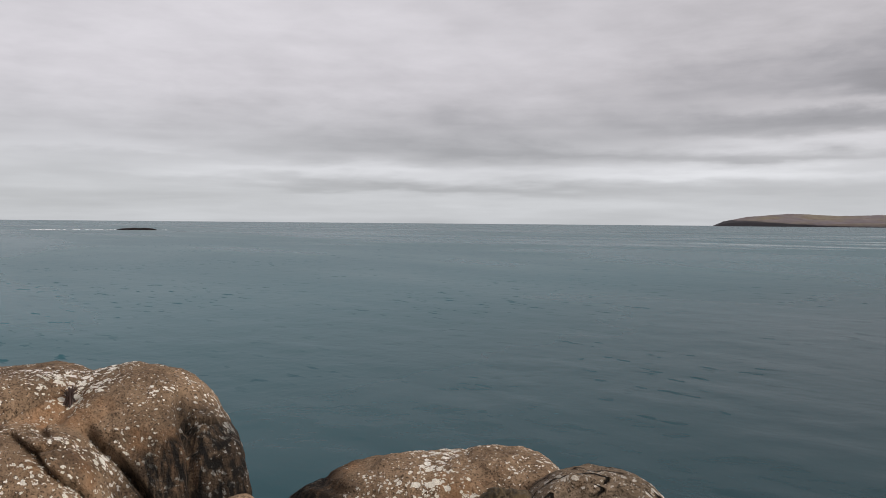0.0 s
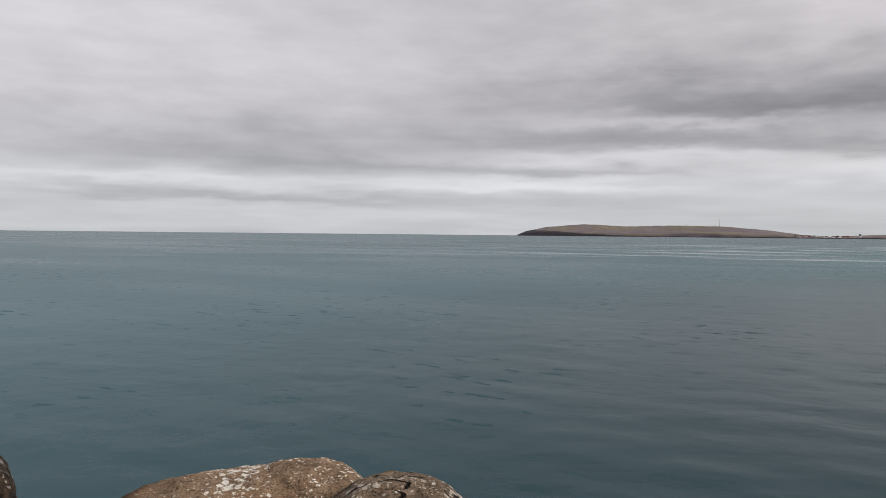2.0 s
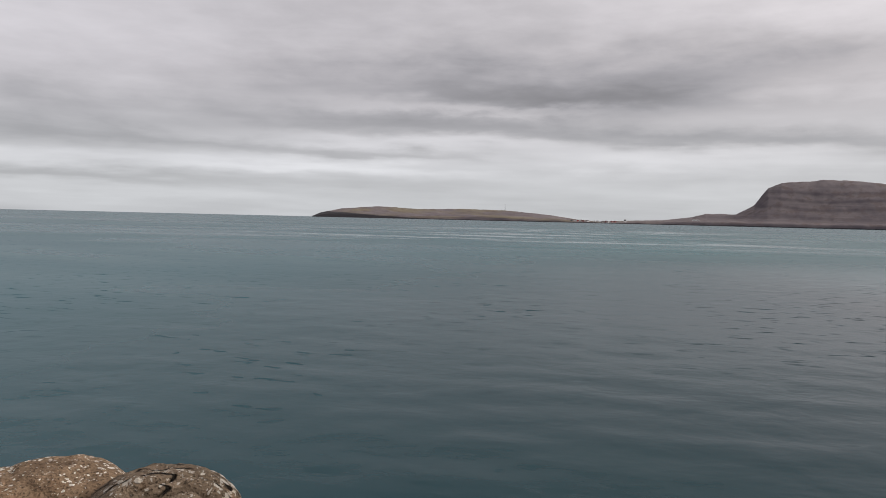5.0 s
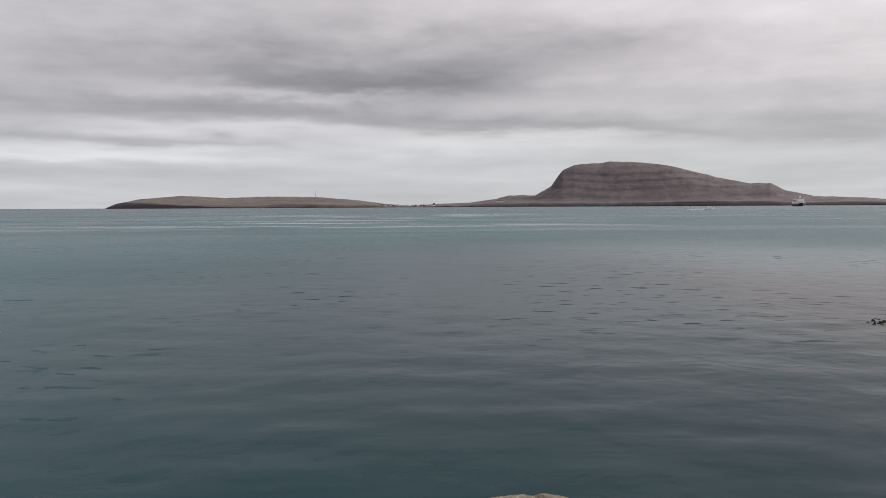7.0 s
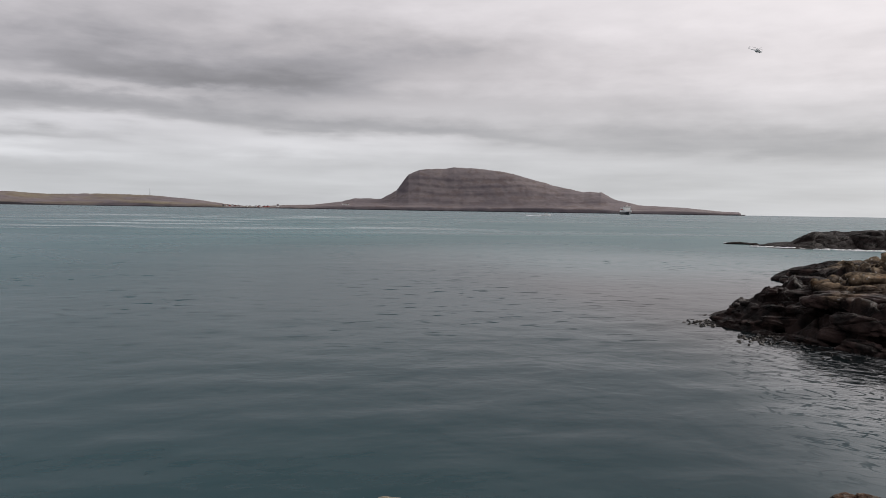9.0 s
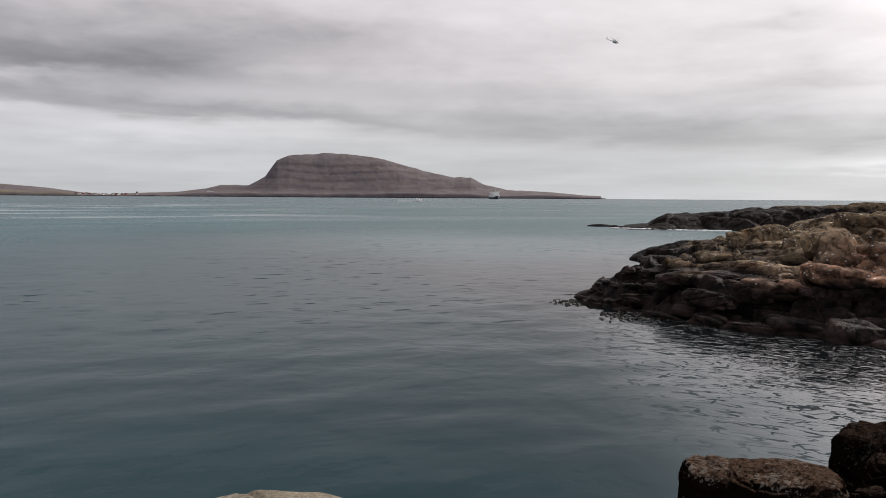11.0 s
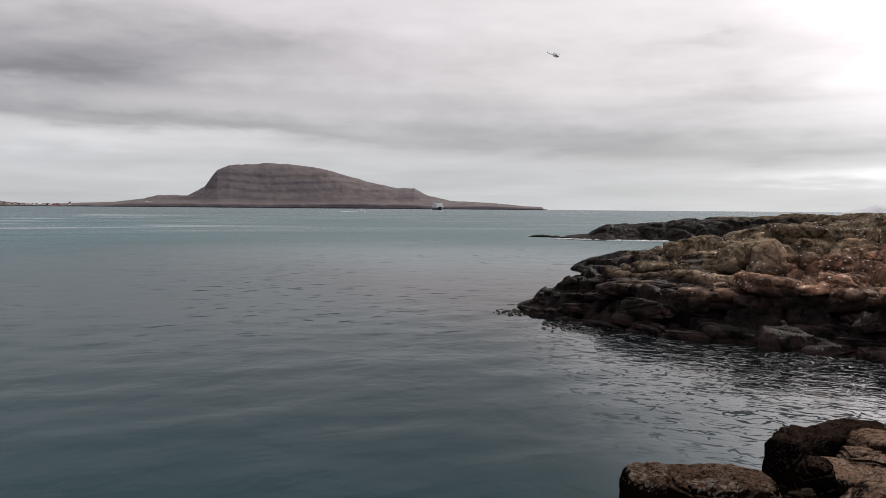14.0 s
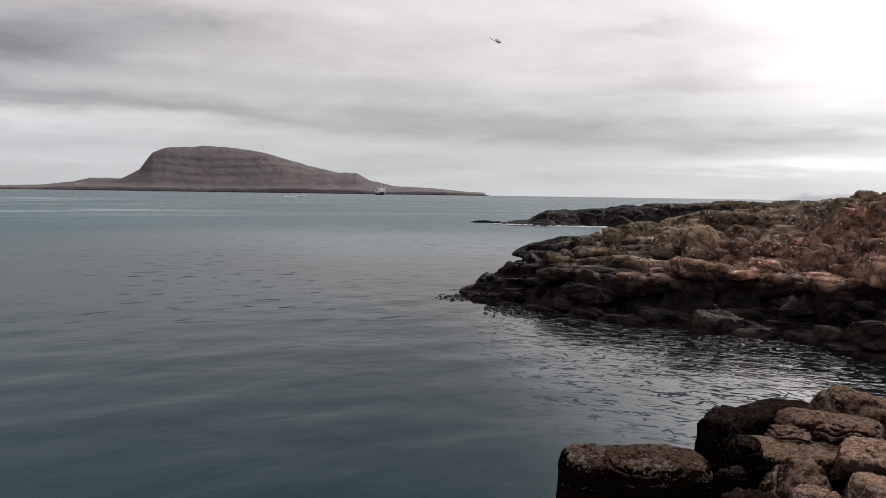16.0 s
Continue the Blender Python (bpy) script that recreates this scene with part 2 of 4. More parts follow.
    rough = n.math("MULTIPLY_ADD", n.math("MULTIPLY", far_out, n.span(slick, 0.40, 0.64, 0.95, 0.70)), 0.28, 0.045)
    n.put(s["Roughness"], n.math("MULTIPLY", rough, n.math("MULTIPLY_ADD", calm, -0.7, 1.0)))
    s["IOR"].default_value = 1.333
    n.put(s["Specular Tint"], n.mix(open_sea, (1.0, 1.0, 1.0), (0.79, 1.0, 1.05)))
    n.put(s["Specular IOR Level"], n.math("MULTIPLY_ADD", calm, 0.30, n.math("MULTIPLY_ADD", open_sea, -1.43, 1.65)))
    return m


def rock(name, dark, pale, lichen, tide=None, glint=0.0, stain=None, lit_crust=None, gloss=0.12, beds=None, wet_pale=(0.042, 0.028, 0.025)):
    """Rounded shore rock: mottling at three scales, pits, pale lichen crusts; tide: height of the dark weed band."""
    m, n, s = material(name)
    at = world_place(n)
    up = n.split(n.add("ShaderNodeNewGeometry").outputs["Normal"])[2]
    broad = n.noise(at, 1.6, 5, 0.6, 0.4)
    grain = n.noise(at, 7.0 if tide else 20.0, 6, 0.66)
    fine = n.noise(at, 85.0, 4, 0.65)
    pits = n.voronoi(n.vec("ADD", at, (4, 4, 4)), 48.0)
    colour = n.mix(n.span(broad, 0.3, 0.7), dark, pale)
    rub = 0.4 if tide else 1.0
    colour = n.mix(n.span(grain, 0.52, 0.72, 0.0, 0.6 * rub), colour, tuple(c * 0.35 for c in dark))
    colour = n.mix(n.span(grain, 0.46, 0.30, 0.0, 0.6 * rub), colour, tuple(c * 1.35 for c in pale))
    colour = n.mix(n.span(fine, 0.52, 0.62, 0.0, 0.32 if tide else 0.8), colour, tuple(c * 0.3 for c in dark))
    rust = n.noise(n.vec("ADD", at, (3, 5, 1)), 2.6, 4, 0.6)
    colour = n.mix(n.span(rust, 0.52, 0.72, 0.0, 0.5), colour, (pale[0] * 1.05, pale[1] * 0.78, pale[2] * 0.56))
    rough = n.span(grain, 0.3, 0.7, 0.72, 0.95)
    height = n.math("ADD", n.math("MULTIPLY", grain, 0.8), n.math("MULTIPLY", fine, 0.3))
    height = n.math("MULTIPLY_ADD", n.span(pits, 0.0, 0.35), 0.15, height)
    if tide:
        # whole stretches lean to olive or to red
        lean = n.math("ADD", n.split(at)[1], n.math("MULTIPLY", n.math("SUBTRACT", n.noise(at, 0.15, 3), 0.5), 9.0))
        lean = n.span(lean, 18.0, 29.0, 0.3, 0.7)
        colour = n.mix(n.span(lean, 0.40, 0.60, 0.0, 0.55), colour, n.mix(1.0, colour, (0.80, 0.92, 0.80), "MULTIPLY"))
        colour = n.mix(n.span(lean, 0.50, 0.36, 0.0, 0.75), colour, n.mix(1.0, colour, (1.06, 0.86, 0.82), "MULTIPLY"))
        # joints that part the rock into blocks
        bent = n.vec("ADD", n.vec("MULTIPLY", at, (1.0, 1.0, 1.5)), n.join(broad, rust, grain))
        for size, width, depth in ((0.55, 0.035, 0.45), (1.5, 0.03, 0.2)):
            gap = n.span(n.voronoi(bent, size, "DISTANCE_TO_EDGE"), width, width * 0.2)
            colour = n.mix(n.math("MULTIPLY", gap, depth), colour, (0.006, 0.005, 0.0045))
            height = n.math("MULTIPLY_ADD", gap, -2.0 * depth, height)
    if lit_crust:
        # dry grey-brown crust and painted sunlight on what lies flat, broken by bare black patches
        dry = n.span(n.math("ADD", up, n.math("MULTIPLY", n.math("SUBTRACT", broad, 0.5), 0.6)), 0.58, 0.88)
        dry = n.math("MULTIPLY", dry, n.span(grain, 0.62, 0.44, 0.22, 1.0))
        colour = n.mix(dry, colour, n.mix(n.span(fine, 0.4, 0.6), lit_crust, tuple(c * 0.5 for c in lit_crust)))
    if lichen:
        jig = n.math("MULTIPLY", n.math("SUBTRACT", n.noise(at, 40.0, 4, 0.6), 0.5), 0.05)
        jag = n.math("MULTIPLY", n.math("SUBTRACT", n.noise(n.vec("ADD", at, (6, 6, 6)), 40.0, 4, 0.6), 0.5), 0.05)
        moved = n.vec("ADD", at, n.join(jig, jag, n.math("SUBTRACT", jig, jag)))
        patch = n.noise(n.vec("ADD", at, (9, 1, 4)), 2.6, 3, 0.6)
        top = n.span(up, -0.1, 0.55)
        crust, rim = None, None
        for size, shift, lo, hi, reach in ((15.0, (0, 0, 0), 0.44, 0.64, 0.46), (24.0, (5, 2, 8), 0.37, 0.58, 0.54), (44.0, (2, 7, 3), 0.30, 0.56, 0.52)):
            spread = n.vec("ADD", moved, shift)
            spots = n.voronoi(spread, size)
            grown = n.split(n.voronoi(spread, size, "F1", "Color"))[0]
            r = n.math("MULTIPLY", n.math("MULTIPLY", n.span(patch, lo, hi, 0.08, reach), top), n.span(grown, 0.1, 0.9, 0.0, 1.0, False))
            disc = n.span(n.math("SUBTRACT", r, spots), 0.0, 0.03)
            ring = n.math("MULTIPLY", disc, n.span(n.math("SUBTRACT", r, spots), 0.16, 0.05))
            crust = disc if crust is None else n.math("MAXIMUM", crust, disc)
            rim = ring if rim is None else n.math("MAXIMUM", rim, ring)
        crust = n.math("MULTIPLY", crust, n.math("MULTIPLY_ADD", rim, 0.18, 0.82))
        crust = n.math("MULTIPLY", crust, n.span(fine, 0.70, 0.50, 0.75, 1.0))
        crust = n.math("MULTIPLY", crust, lichen)
        colour = n.mix(crust, colour, n.mix(n.span(rust, 0.4, 0.6), (0.90, 0.87, 0.80), (0.74, 0.71, 0.62)))
        height = n.math("MULTIPLY_ADD", crust, 0.2, height)
    if glint:
        # white dots painted as sun glints on the wet blocks
        dots = n.voronoi(n.vec("MULTIPLY", at, (1.0, 1.0, 1.7)), 3.6)
        some = n.noise(at, 0.6, 2)
        f = n.math("MULTIPLY", n.span(dots, 0.21, 0.17), n.span(some, 0.48, 0.52))
        colour = n.mix(n.math("MULTIPLY", f, glint), colour, (0.90, 0.88, 0.84))
    if tide:
        z = n.split(at)[2]
        line = n.math("ADD", z, n.math("MULTIPLY", n.math("SUBTRACT", n.noise(at, 0.5, 4, 0.6), 0.5), 1.4))
        # the second span raises the dark band, painting the headland's shaded right side
        line = n.math("SUBTRACT", line, n.math("ADD", n.span(n.split(at)[1], 22.0, 29.0, 0.0, 0.45), n.span(n.split(at)[1], 16.0, 11.0, 0.0, 0.45)))
        wet = n.span(line, tide + 0.45, tide - 0.25)
        colour = n.mix(wet, colour, n.mix(n.span(broad, 0.35, 0.65), (0.003, 0.0026, 0.0025), wet_pale))
        each = 1.0 if tide > 2 else n.span(n.add("ShaderNodeObjectInfo").outputs["Random"], 0.0, 1.0, 0.45, 1.5, False)
        colour = n.mix(1.0, colour, n.join(each, each, each), "MULTIPLY")
        rough = n.math("MULTIPLY_ADD", wet, -0.25, rough)
        gloss = n.math("MULTIPLY_ADD", wet, 0.03, gloss)
    if beds:
        # thin open partings between the beds
        along = n.math("MULTIPLY_ADD", n.vec("DOT_PRODUCT", at, beds), 15.0, n.math("MULTIPLY", n.noise(at, 3.5, 3, 0.6), 1.6))
        gap = n.span(n.math("ABSOLUTE", n.math("SUBTRACT", n.math("FRACT", along), 0.5)), 0.10, 0.03)
        gap = n.math("MULTIPLY", gap, n.span(n.noise(n.vec("ADD", at, (1, 8, 5)), 6.0, 3), 0.40, 0.50))
        colour = n.mix(gap, colour, (0.010, 0.008, 0.006))
        height = n.math("MULTIPLY_ADD", gap, -1.5, height)
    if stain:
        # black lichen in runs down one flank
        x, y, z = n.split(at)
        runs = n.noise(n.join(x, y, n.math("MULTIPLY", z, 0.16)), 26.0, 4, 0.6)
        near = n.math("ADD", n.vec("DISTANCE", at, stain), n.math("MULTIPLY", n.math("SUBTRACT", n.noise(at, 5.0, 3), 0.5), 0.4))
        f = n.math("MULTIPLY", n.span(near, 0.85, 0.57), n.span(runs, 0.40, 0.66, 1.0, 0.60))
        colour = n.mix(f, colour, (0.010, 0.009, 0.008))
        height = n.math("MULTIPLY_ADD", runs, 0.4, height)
    n.put(s["Base Color"], colour)
    n.put(s["Roughness"], rough)
    n.link(n.bump(height, 0.045 if not tide else 0.06, 1.0), s["Normal"])
    n.put(s["Specular IOR Level"], gloss)
    return m


def hillside():
    m, n, s = material("island_grass_and_basalt")
    at = world_place(n)
    x, y, z = n.split(at)
    warp = n.noise(at, 0.0022, 4, 0.55)
    level = n.math("MULTIPLY_ADD", warp, 0.5, n.math("MULTIPLY", z, 0.036))
    band = n.noise(n.join(n.math("MULTIPLY", x, 0.0006), n.math("MULTIPLY", y, 0.0006), level), 1.0, 4, 0.62)
    thin = n.noise(n.join(n.math("MULTIPLY", x, 0.0012), n.math("MULTIPLY", y, 0.0012), n.math("MULTIPLY", level, 3.4)), 1.0, 3, 0.6)
    patch = n.noise(at, 0.012, 6, 0.65)
    green = n.noise(n.vec("ADD", at, (400, 90, 0)), 0.005, 4, 0.6)
    grass = n.mix(n.span(patch, 0.35, 0.65), (0.150, 0.131, 0.138), (0.184, 0.160, 0.160))
    low = n.math("MULTIPLY", n.span(green, 0.40, 0.60), n.span(x, 300.0, -500.0, 0.0, 1.0))
    grass = n.mix(low, grass, (0.176, 0.152, 0.112))
    heath = n.span(n.noise(n.vec("ADD", at, (70, 30, 10)), 0.022, 5, 0.65), 0.48, 0.62, 0.0, 0.55)
    grass = n.mix(heath, grass, (0.118, 0.088, 0.080))
    stone = n.mix(n.span(patch, 0.3, 0.7), (0.092, 0.080, 0.090), (0.130, 0.112, 0.120))
    up = n.split(n.add("ShaderNodeNewGeometry").outputs["Normal"])[2]
    cliff = n.math("MAXIMUM", n.span(up, 0.80, 0.60), n.span(band, 0.47, 0.60, 0.0, 0.5))
    cliff = n.math("MAXIMUM", cliff, n.span(thin, 0.55, 0.66, 0.0, 0.35))
    colour = n.mix(cliff, grass, stone)
    shore = n.span(n.math("MULTIPLY_ADD", patch, 9.0, n.math("SUBTRACT", z, n.span(x, -900.0, -1550.0, 0.0, 26.0))), 10.5, 6.0)
    colour = n.mix(shore, colour, (0.036, 0.034, 0.038))
    n.put(s["Base Color"], colour)
    s["Roughness"].default_value = 0.95
    s["Specular IOR Level"].default_value = 0.1
    return m


WATER = water()
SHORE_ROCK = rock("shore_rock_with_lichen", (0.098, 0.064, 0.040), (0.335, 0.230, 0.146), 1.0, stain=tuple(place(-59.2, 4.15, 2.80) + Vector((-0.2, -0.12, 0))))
BARE_ROCK = rock("shore_rock_brown", (0.12, 0.086, 0.058), (0.24, 0.18, 0.125), 0.45)
PALE_ROCK = rock("pale_shore_rock", (0.24, 0.205, 0.15), (0.42, 0.365, 0.275), 0.12)
# near-black base holds the shade of the sides, the crust colour the sunlit top
BLOCK_ROCK = rock("speckled_block_rock", (0.002, 0.0015, 0.0013), (0.013, 0.0085, 0.006), 0.15, lit_crust=(0.125, 0.082, 0.058), gloss=0.0)
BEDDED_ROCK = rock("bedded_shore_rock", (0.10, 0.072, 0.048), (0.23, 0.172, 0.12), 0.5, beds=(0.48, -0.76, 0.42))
# darkest copy, its shade in the colour, for stones turned from the sun
INLET_ROCK = rock("shaded_inlet_rock", (0.002, 0.0015, 0.0013), (0.010, 0.0066, 0.005), 0.03, lit_crust=(0.042, 0.028, 0.021), gloss=0.0)
# two brighter copies with sunlight in the colour, for the lit stones
SLAB_ROCK = rock("warm_slab_rock", (0.006, 0.004, 0.003), (0.055, 0.035, 0.024), 0.12, lit_crust=(0.26, 0.170, 0.118), gloss=0.0)
PALE_SLAB = rock("pale_slab_rock", (0.03, 0.02, 0.0145), (0.16, 0.106, 0.074), 0.2, lit_crust=(0.43, 0.29, 0.21), gloss=0.0)
HEAD_ROCK = rock("headland_rock", (0.075, 0.052, 0.040), (0.53, 0.373, 0.263), 0.0, tide=1.6, glint=0.9, gloss=0.04)
FAR_ROCK = rock("low_headland_rock", (0.05, 0.036, 0.029), (0.26, 0.185, 0.135), 0.0, tide=2.8, gloss=0.0, wet_pale=(0.022, 0.016, 0.015))
HILL = hillside()
WHITE = plain("white_paint", (0.86, 0.86, 0.84), 0.4, 0.0, 0.04)
NAVY = plain("dark_hull_paint", (0.02, 0.022, 0.03), 0.4)
RED = plain("red_paint", (0.35, 0.04, 0.03), 0.45)
GREY = plain("grey_metal", (0.25, 0.26, 0.27), 0.45, 0.4)
PANE = glass("dark_window")
KELP = plain("wet_kelp", (0.012, 0.008, 0.004), 0.7, 0.0, 0.3, 8.0)
MOSS = plain("olive_moss", (0.080, 0.056, 0.026), 0.95, 0.0, 0.35, 60.0)
DRY_WEED = plain("dry_weed", (0.05, 0.026, 0.02), 0.8, 0.0, 0.3, 20.0)
FOAM = plain("sea_foam", (0.8, 0.82, 0.83), 0.8, 0.0, 0.1, 1.0)
# haze over the far island, put into its base colour
DISTANT = plain("hazy_hill", (0.58, 0.60, 0.64), 0.95, 0.0, 0.03, 0.01)
ROOF = plain("roof_sheet", (0.10, 0.07, 0.065), 0.7)

# ---------------------------------------------------------------- shapes
def hash3(i, j, k, seed):
    h = (i * 374761393 + j * 668265263 + k * 2147483647 + seed * 974634777) & 0xFFFFFFFF
    h = ((h ^ (h >> 13)) * 1274126177) & 0xFFFFFFFF
    h = ((h ^ (h >> 16)) * 2246822519) & 0xFFFFFFFF
    return ((h ^ (h >> 15)) & 0xFFFFFF) / float(0xFFFFFF)


def vnoise(p, seed=0):
    """Smooth value noise, -1 to 1, at an (n, 3) array of points."""
    i = np.floor(p).astype(np.int64)
    f = p - i
    f = f * f * f * (f * (f * 6 - 15) + 10)
    out = 0.0
    for a in (0, 1):
        for b in (0, 1):
            for c in (0, 1):
                w = (f[:, 0] if a else 1 - f[:, 0]) * (f[:, 1] if b else 1 - f[:, 1]) * (f[:, 2] if c else 1 - f[:, 2])
                out = out + w * hash3(i[:, 0] + a, i[:, 1] + b, i[:, 2] + c, seed)
    return out * 2 - 1


def fbm(p, octaves=4, seed=0, gain=0.5):
    total, amp = 0.0, 1.0
    for o in range(octaves):
        total = total + amp * vnoise(p * 2.03 ** o, seed + 17 * o)
        amp *= gain
    return total


def pillows(x, y, size, seed=0, stretch=1.0):
    """Rounded cells: 1 in the middle of each, 0 at the joints between; and a number per cell."""
    u, v = x / size, y / (size * stretch)
    iu, iv = np.floor(u).astype(np.int64), np.floor(v).astype(np.int64)
    f1, f2, cell = np.full(u.shape, 9.0), np.full(u.shape, 9.0), np.zeros(u.shape)
    for a in (-1, 0, 1):
        for b in (-1, 0, 1):
            cx, cy = iu + a, iv + b
            d = np.hypot(cx + 0.1 + 0.8 * hash3(cx, cy, cx * 0, seed) - u, cy + 0.1 + 0.8 * hash3(cx, cy, cx * 0 + 5, seed) - v)
            r = hash3(cx, cy, cx * 0 + 9, seed)
            closer = d < f1
            f2 = np.where(closer, f1, np.minimum(f2, d))
            cell = np.where(closer, r, cell)
            f1 = np.where(closer, d, f1)
    edge = np.clip((f2 - f1) / 0.55, 0, 1)
    return np.sqrt(1 - (1 - edge) ** 2), cell


def slabs(x, y, size, seed, stretch, throw, lean):
    """Height of jointed rock: each cell a block raised or dropped by up to throw/2, tilted by up to lean, with a rounded, notched edge."""
    u, v = x / size, y / (size * stretch)
    iu, iv = np.floor(u).astype(np.int64), np.floor(v).astype(np.int64)
    f1, f2 = np.full(u.shape, 9.0), np.full(u.shape, 9.0)
    high = np.zeros(u.shape)
    for a in (-1, 0, 1):
        for b in (-1, 0, 1):
            cx, cy = iu + a, iv + b
            zero = cx * 0
            dx = u - (cx + 0.1 + 0.8 * hash3(cx, cy, zero, seed))
            dy = v - (cy + 0.1 + 0.8 * hash3(cx, cy, zero + 5, seed))
            d = np.hypot(dx, dy)
            own = throw * (hash3(cx, cy, zero + 9, seed) - 0.5)
            own = own + 2 * lean * size * (dx * (hash3(cx, cy, zero + 11, seed) - 0.5) + dy * stretch * (hash3(cx, cy, zero + 13, seed) - 0.35))
            closer = d < f1
            f2 = np.where(closer, f1, np.minimum(f2, d))
            high = np.where(closer, own, high)
            f1 = np.where(closer, d, f1)
    edge = np.clip((f2 - f1) / 0.30, 0, 1)
    return high - 0.55 * throw * (1 - np.sqrt(1 - (1 - edge) ** 2))


def step(v, a, b):
    q = np.clip((v - a) / (b - a), 0, 1)
    return q * q * (3 - 2 * q)


def sheet(name, points, rows, cols, mat, closed=False):
    """A grid of rows x cols points as one smooth mesh object."""
    i = np.arange(rows - 1)[:, None] * cols + np.arange(cols if closed else cols - 1)[None, :]
    j = i + 1 if not closed else (i // cols) * cols + (i + 1) % cols
    faces = np.stack([i, j, j + cols, i + cols], -1).reshape(-1, 4)
    me = bpy.data.meshes.new(name)
    me.from_pydata(points.tolist(), [], faces.tolist())
    me.polygons.foreach_set("use_smooth", np.ones(len(me.polygons), bool))
    me.materials.append(mat)
    return new(name, me)


def mesh_part(name, bm, mat, parent=None, label="", smooth=False):
    """One bmesh as one object, under a thing or part where one is given."""
    me = bpy.data.meshes.new(name)
    bmesh.ops.recalc_face_normals(bm, faces=bm.faces)
    bm.to_mesh(me)
    bm.free()
    me.materials.append(mat)
    if smooth:
        me.polygons.foreach_set("use_smooth", np.ones(len(me.polygons), bool))
    ob = new(name, me)
    if parent:
        ob.parent = parent
    return tagged(ob, label)


def box(bm, x, y, z, sx, sy, sz, bevel=0.0, taper=1.0, turn=0.0):
    """Adds a box with its middle at x, y, z; taper scales its top."""
    m = Matrix.Translation((x, y, z)) @ Matrix.Rotation(radians(turn), 4, "Z") @ Matrix.Diagonal((sx, sy, sz, 1))
    vs = bmesh.ops.create_cube(bm, size=1, matrix=Matrix.Identity(4))["verts"]
    for v in vs:
        if v.co.z > 0:
            v.co.x, v.co.y = v.co.x * taper, v.co.y * taper
    bmesh.ops.transform(bm, verts=vs, matrix=m)
    if bevel:
        es = list({e for v in vs for e in v.link_edges})
        bmesh.ops.bevel(bm, geom=es, offset=bevel, segments=2, affect="EDGES")
    return bm


def rod(bm, a, b, r1, r2=None, seg=10):
    """Adds a tapered round bar from a to b."""
    a, b = Vector(a), Vector(b)
    d = b - a
    m = Matrix.Translation((a + b) / 2) @ d.to_track_quat("Z", "Y").to_matrix().to_4x4()
    bmesh.ops.create_cone(bm, cap_ends=True, segments=seg, radius1=r1, radius2=r1 if r2 is None else r2, depth=d.length, matrix=m)
    return bm


